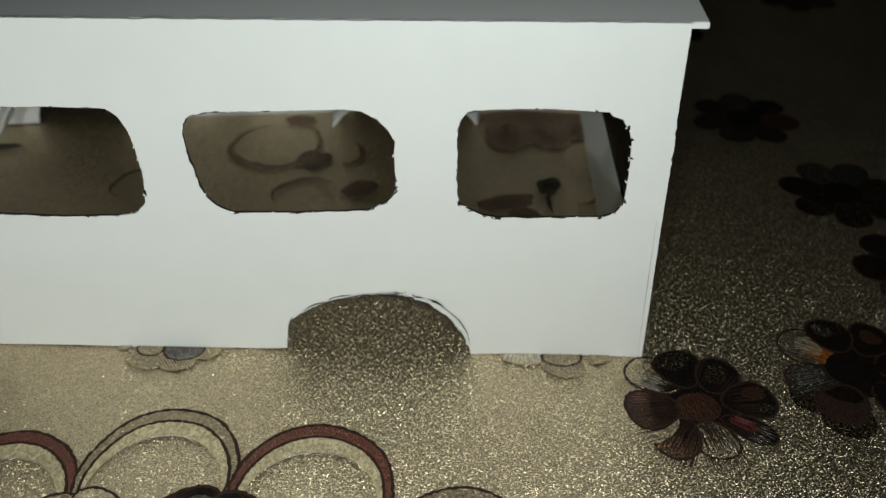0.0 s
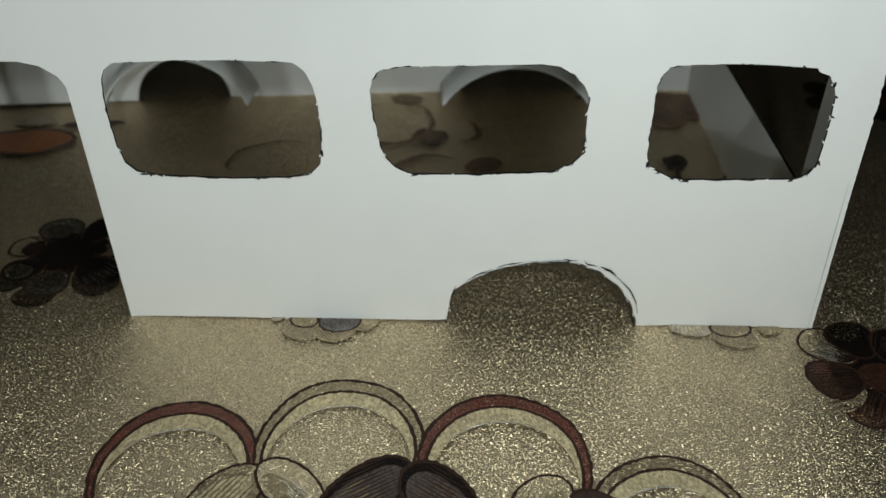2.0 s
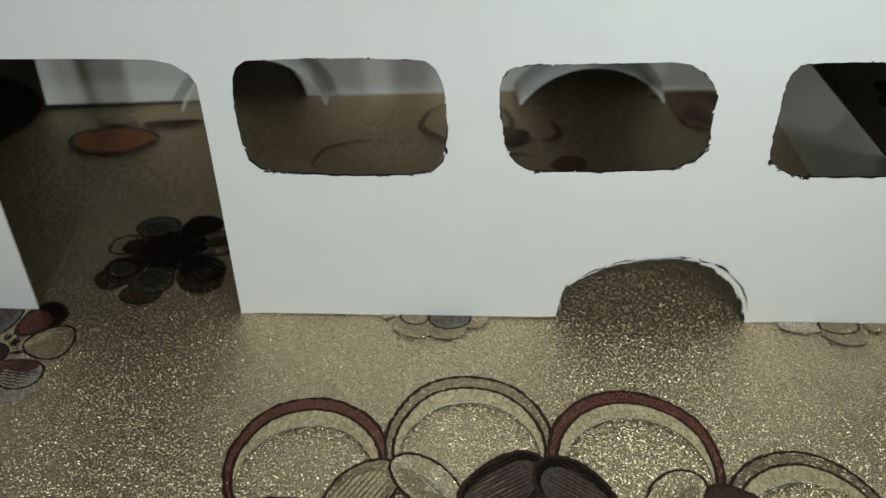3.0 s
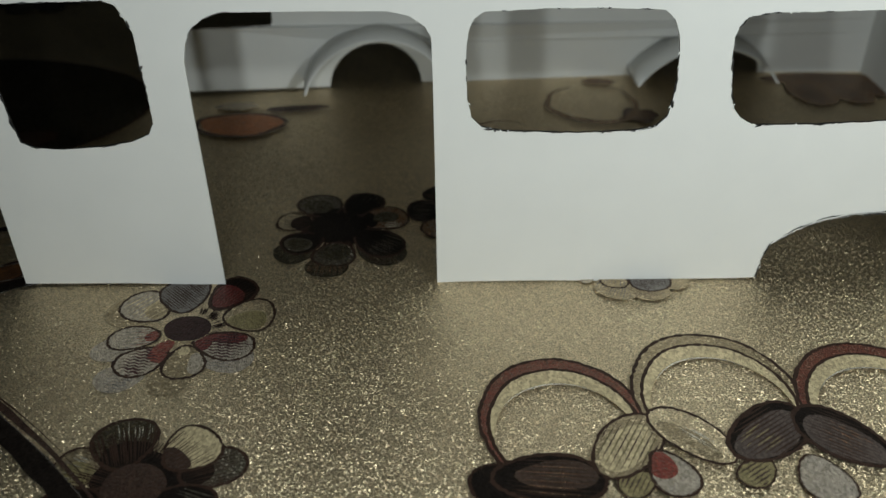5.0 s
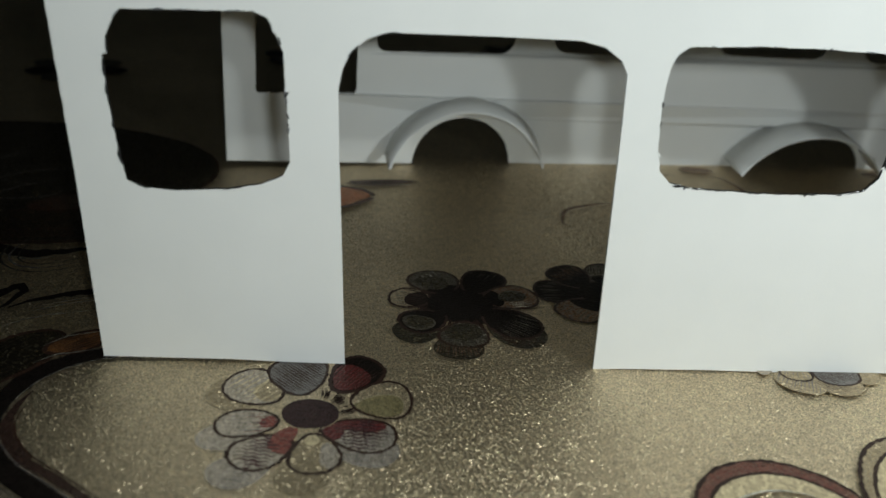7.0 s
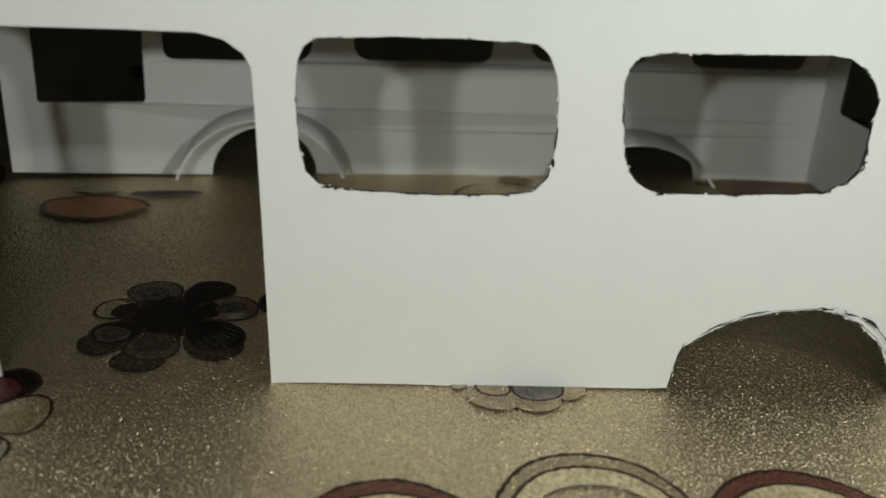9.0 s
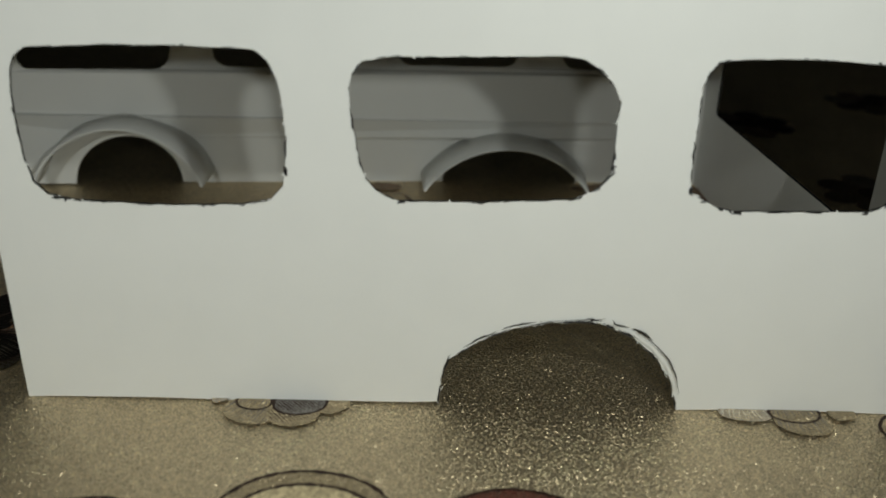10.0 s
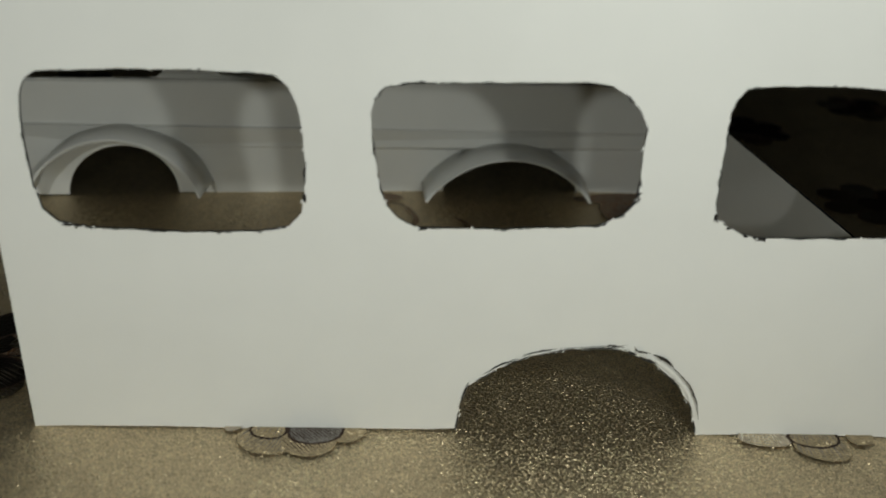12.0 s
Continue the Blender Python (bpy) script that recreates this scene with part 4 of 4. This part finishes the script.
def worn_and_shaded(p, mid, loop):
    """True on the right side and in the lower left corner, where the paper is torn and shade is painted in."""
    half = max(q[0] for q in loop) - mid.x
    return p.x > mid.x + half * 0.72 or (p.y < mid.y - 0.012 and p.x < mid.x - half * 0.45)


def spikes(loop, seed, count):
    """Black nicks where the blade ran past the line, crowded and widened to paint in the edge's shade."""
    bm = bmesh.new()
    rnd = random.Random(seed)
    mid = sum((Vector(p) for p in loop), Vector((0, 0))) / len(loop)
    for _ in range(count):
        j = rnd.randrange(2, len(loop) - 2)
        p = Vector(loop[j])
        if (not worn_and_shaded(p, mid, loop) and rnd.random() < 0.96) or noise.noise((p.x * 160, p.y * 160, seed)) < 0.08:
            continue
        along = (Vector(loop[j + 1]) - Vector(loop[j - 1])).normalized() * rnd.choice((-1, 1))
        out = (p - mid).normalized()
        tip = p + along * rnd.uniform(0.0006, 0.0026) + out * rnd.uniform(0.0004, 0.0015)
        strip(bm, [p - out * 0.0004 - along * 0.0008, p + out * 0.0001, (p + tip) / 2 - out * 0.0001, tip], rnd.uniform(0.0007, 0.0014), 0, 0, True, wobble=0.3, seed=j, up=lambda u, v: near(u, v, -0.0003))
    return bm


def fibres(loop, seed, count, length=0.0022):
    """Tiny torn paper fibres that stick out from a cut edge."""
    bm = bmesh.new()
    rnd = random.Random(seed)
    mid = sum((Vector(p) for p in loop), Vector((0, 0))) / len(loop)
    for _ in range(count):
        j = rnd.randrange(1, len(loop) - 1)
        p = Vector(loop[j])
        if count < 40 and not worn_and_shaded(p, mid, loop) and rnd.random() < 0.85:
            continue
        along = (Vector(loop[j + 1]) - Vector(loop[j - 1])).normalized()
        inward = (mid - p).normalized()
        q = p - inward * 0.0005
        r = p + along * rnd.uniform(-1, 1) * length * 0.8 + inward * rnd.uniform(0.0002, 0.6) * length * 0.6
        strip(bm, [q, (q + r) / 2, r], 0.0008, 0, 0, True, up=lambda u, v: near(u, v, -0.0001))
    return bm


# marker strokes and nicks, thickened to paint in the shade along the window edges
for i, loop in enumerate(cuts):
    tagged(part("marker_line", pen_marks(loop, 31 + i, 0.42, 0.0, 0.00055), INK_SHADE, side, "black marker ink and painted shade along the cut window edge"), kind="stuff")
    tagged(part("torn_paper", fibres(loop, 51 + i, 8 if i == 0 else 39, 0.0036), WHITE, side), kind="stuff")
    tagged(part("nick_and_edge_shade", spikes(loop, 91 + i, 14 if i == 0 else 90), INK_SHADE, side), kind="stuff")
arch_line = resample(arch_cut, 0.0014, False)
tagged(part("marker_line", pen_marks(arch_line, 71, 0.95, 0.0, 0.0008), INK_SHADE, side, "black marker ink along the wheel arch"), kind="stuff")
tagged(part("marker_line", pen_marks(arch_line[10:44] + arch_line[56:76], 73, 0.75, 0.0013, 0.0006), INK_SHADE, side, "black marker ink along the wheel arch"), kind="stuff")
tagged(part("torn_paper", fibres(arch_line, 75, 44, 0.0035), WHITE, side), kind="stuff")
# a peeled flap of paper over the arch and the marker strokes beside it
bm = bmesh.new()
strip(bm, resample([(0.2235, 0.0392), (0.2269, 0.0374), (0.2348, 0.0337), (0.2430, 0.0276), (0.2494, 0.0195), (0.2535, 0.0090)], 0.002, False), 0.0012, 0, 0, True, wobble=0.35, seed=6, up=lambda u, v: near(u, v, -0.0009))
strip(bm, [(0.2225, 0.0376), (0.2262, 0.0392), (0.2275, 0.0400)], 0.0016, 0, 0, True, up=lambda u, v: near(u, v, -0.0012))
part("paper_flap", bm, WHITE, side, "peeled strip of white paper")
bm = bmesh.new()
for pts, wide in ((((0.2019, 0.0379), (0.2100, 0.0386), (0.2159, 0.0389), (0.2230, 0.0404)), 0.0007), (((0.2116, 0.0383), (0.2165, 0.0385), (0.2213, 0.0383)), 0.0006), (((0.2257, 0.0400), (0.2270, 0.0380), (0.2290, 0.0374), (0.2325, 0.0369)), 0.0008),
                  (((0.2336, 0.0365), (0.2358, 0.0356), (0.2379, 0.0345), (0.2421, 0.0314)), 0.0014), (((0.2400, 0.0322), (0.2439, 0.0291), (0.2494, 0.0234), (0.2533, 0.0156), (0.2551, 0.0080)), 0.0006)):
    strip(bm, resample(pts, 0.0012, False), wide, 0, 0, True, wobble=0.4, seed=int(pts[0][0] * 9999), up=lambda u, v: near(u, v, -0.0013))
part("marker_line", bm, INK_SHADE, side, "loose black marker strokes over the wheel arch")
tagged(part("marker_line", pen_marks(resample(door_loop, 0.002, False)[54:110], 77, 0.3, 0.0, 0.0004), INK_SHADE, side), kind="stuff")

# far side: bowed inwards towards the open front, its front end lifted a little
FAR_WINDOWS = [rounded(-0.1648, -0.1042, 0.0465, 0.137, (0.002, 0.002, 0.004, 0.004)), rounded(-0.0925, -0.005, 0.0725, 0.138, (0.006, 0.010, 0.012, 0.012)),
               rounded(0.0205, 0.108, 0.0738, 0.138, (0.010, 0.008, 0.012, 0.012)), rounded(0.133, 0.211, 0.0758, 0.138, (0.010, 0.009, 0.012, 0.012)), rounded(0.239, 0.317, 0.0752, 0.138, (0.009, 0.007, 0.012, 0.012))]
hole_a = ellipse(-0.0345, 0.0, 0.0325, 0.0310, 0, 26, 180, 0)
hole_b = ellipse(0.209, 0.0, 0.0445, 0.0275, 0, 26, 180, 0)
far_outline = resample([(-0.1825, 0.004), (-0.12, 0.002)], 0.01, False) + [Vector((p[0], max(0.0006, p[1]))) for p in hole_a] + resample([(0.02, 0.0), (0.15, 0.0)], 0.01, False) + [Vector((p[0], max(0.0, p[1]))) for p in hole_b] + resample([(0.27, 0.0), (0.3415, 0.0), (0.3415, TOP), (-0.1855, TOP)], 0.01, False)
far_panel = part("side_panel", board(far_outline, [ragged(resample(w, 0.002), 0.0003, 91 + i) for i, w in enumerate(FAR_WINDOWS)], THICK, far), [WHITE, CUT, INK_SHADE], bus)
bm = bmesh.new()
strip(bm, [(0.2, 0.033), (0.2, 0.05), (0.2003, 0.074)], 0.0006, 0, 0, up=lambda u, v: far(u, v, -0.0003))
part("pencil_line", bm, PENCIL, far_panel)
bm = bmesh.new()
strip(bm, [(0.3413, 0.0004), (0.3407, 0.05), (0.3403, 0.085)], 0.0005, 0, 0, True, wobble=0.5, seed=4, up=lambda u, v: near(u, v, -0.0003))
part("pencil_line", bm, PENCIL, side)


def liner(cx, half, low, high, depth):
    """A bent strip of board over a wheel hole, fixed to the inside of the far panel."""
    sag = high - low
    r = (half * half + sag * sag) / (2 * sag)
    reach = math.degrees(math.asin(min(1, half / r)))
    bm = bmesh.new()
    rings = []
    n = 30
    for i in range(n + 1):
        a = radians(-reach + 2 * reach * i / n)
        ring = []
        for k, d in ((0.0025, 0.0004), (0, depth), (0.0014, depth), (0.0039, 0.0004)):
            x, z = cx + (r + k) * math.sin(a), high - r + (r + k) * math.cos(a)
            ring.append(bm.verts.new(far(x, z, -d)))
        rings.append(ring)
    for p, q in zip(rings, rings[1:]):
        for k in range(4):
            bm.faces.new((p[k], p[(k + 1) % 4], q[(k + 1) % 4], q[k])).smooth = k in (0, 2)
    bm.faces.new(rings[0])
    bm.faces.new(rings[-1])
    bmesh.ops.recalc_face_normals(bm, faces=bm.faces[:])
    return bm


part("wheel_arch_liner", liner(-0.033, 0.0485, 0.007, 0.0425, 0.029), WHITE, bus, "bent white strip over the far wheel opening")
part("wheel_arch_liner", liner(0.205, 0.0515, 0.004, 0.0310, 0.032), WHITE, bus, "bent white strip over the far wheel opening")
# rear panel with its wide window
def rear(u, v, d):
    return (0.334 + d, u, v)


part("rear_panel", board([(0.0004, 0.0), (0.2655, 0.0), (0.2765, TOP), (0.0062, TOP)], [resample([(y, z - 0.0055 * (y - 0.036) / 0.207 if z < 0.1 else z) for y, z in rounded(0.036, 0.243, 0.0605, 0.146, (0.004, 0.004, 0.008, 0.008))], 0.004)], THICK, rear), [WHITE, CUT, INK_SHADE], bus)
part("roof", box_mesh(-0.214, 0.3500, 0.0056, 0.284, TOP + 0.0002, 0.1781, 0.0003), WHITE, bus, "flat white board roof overhanging the rear")
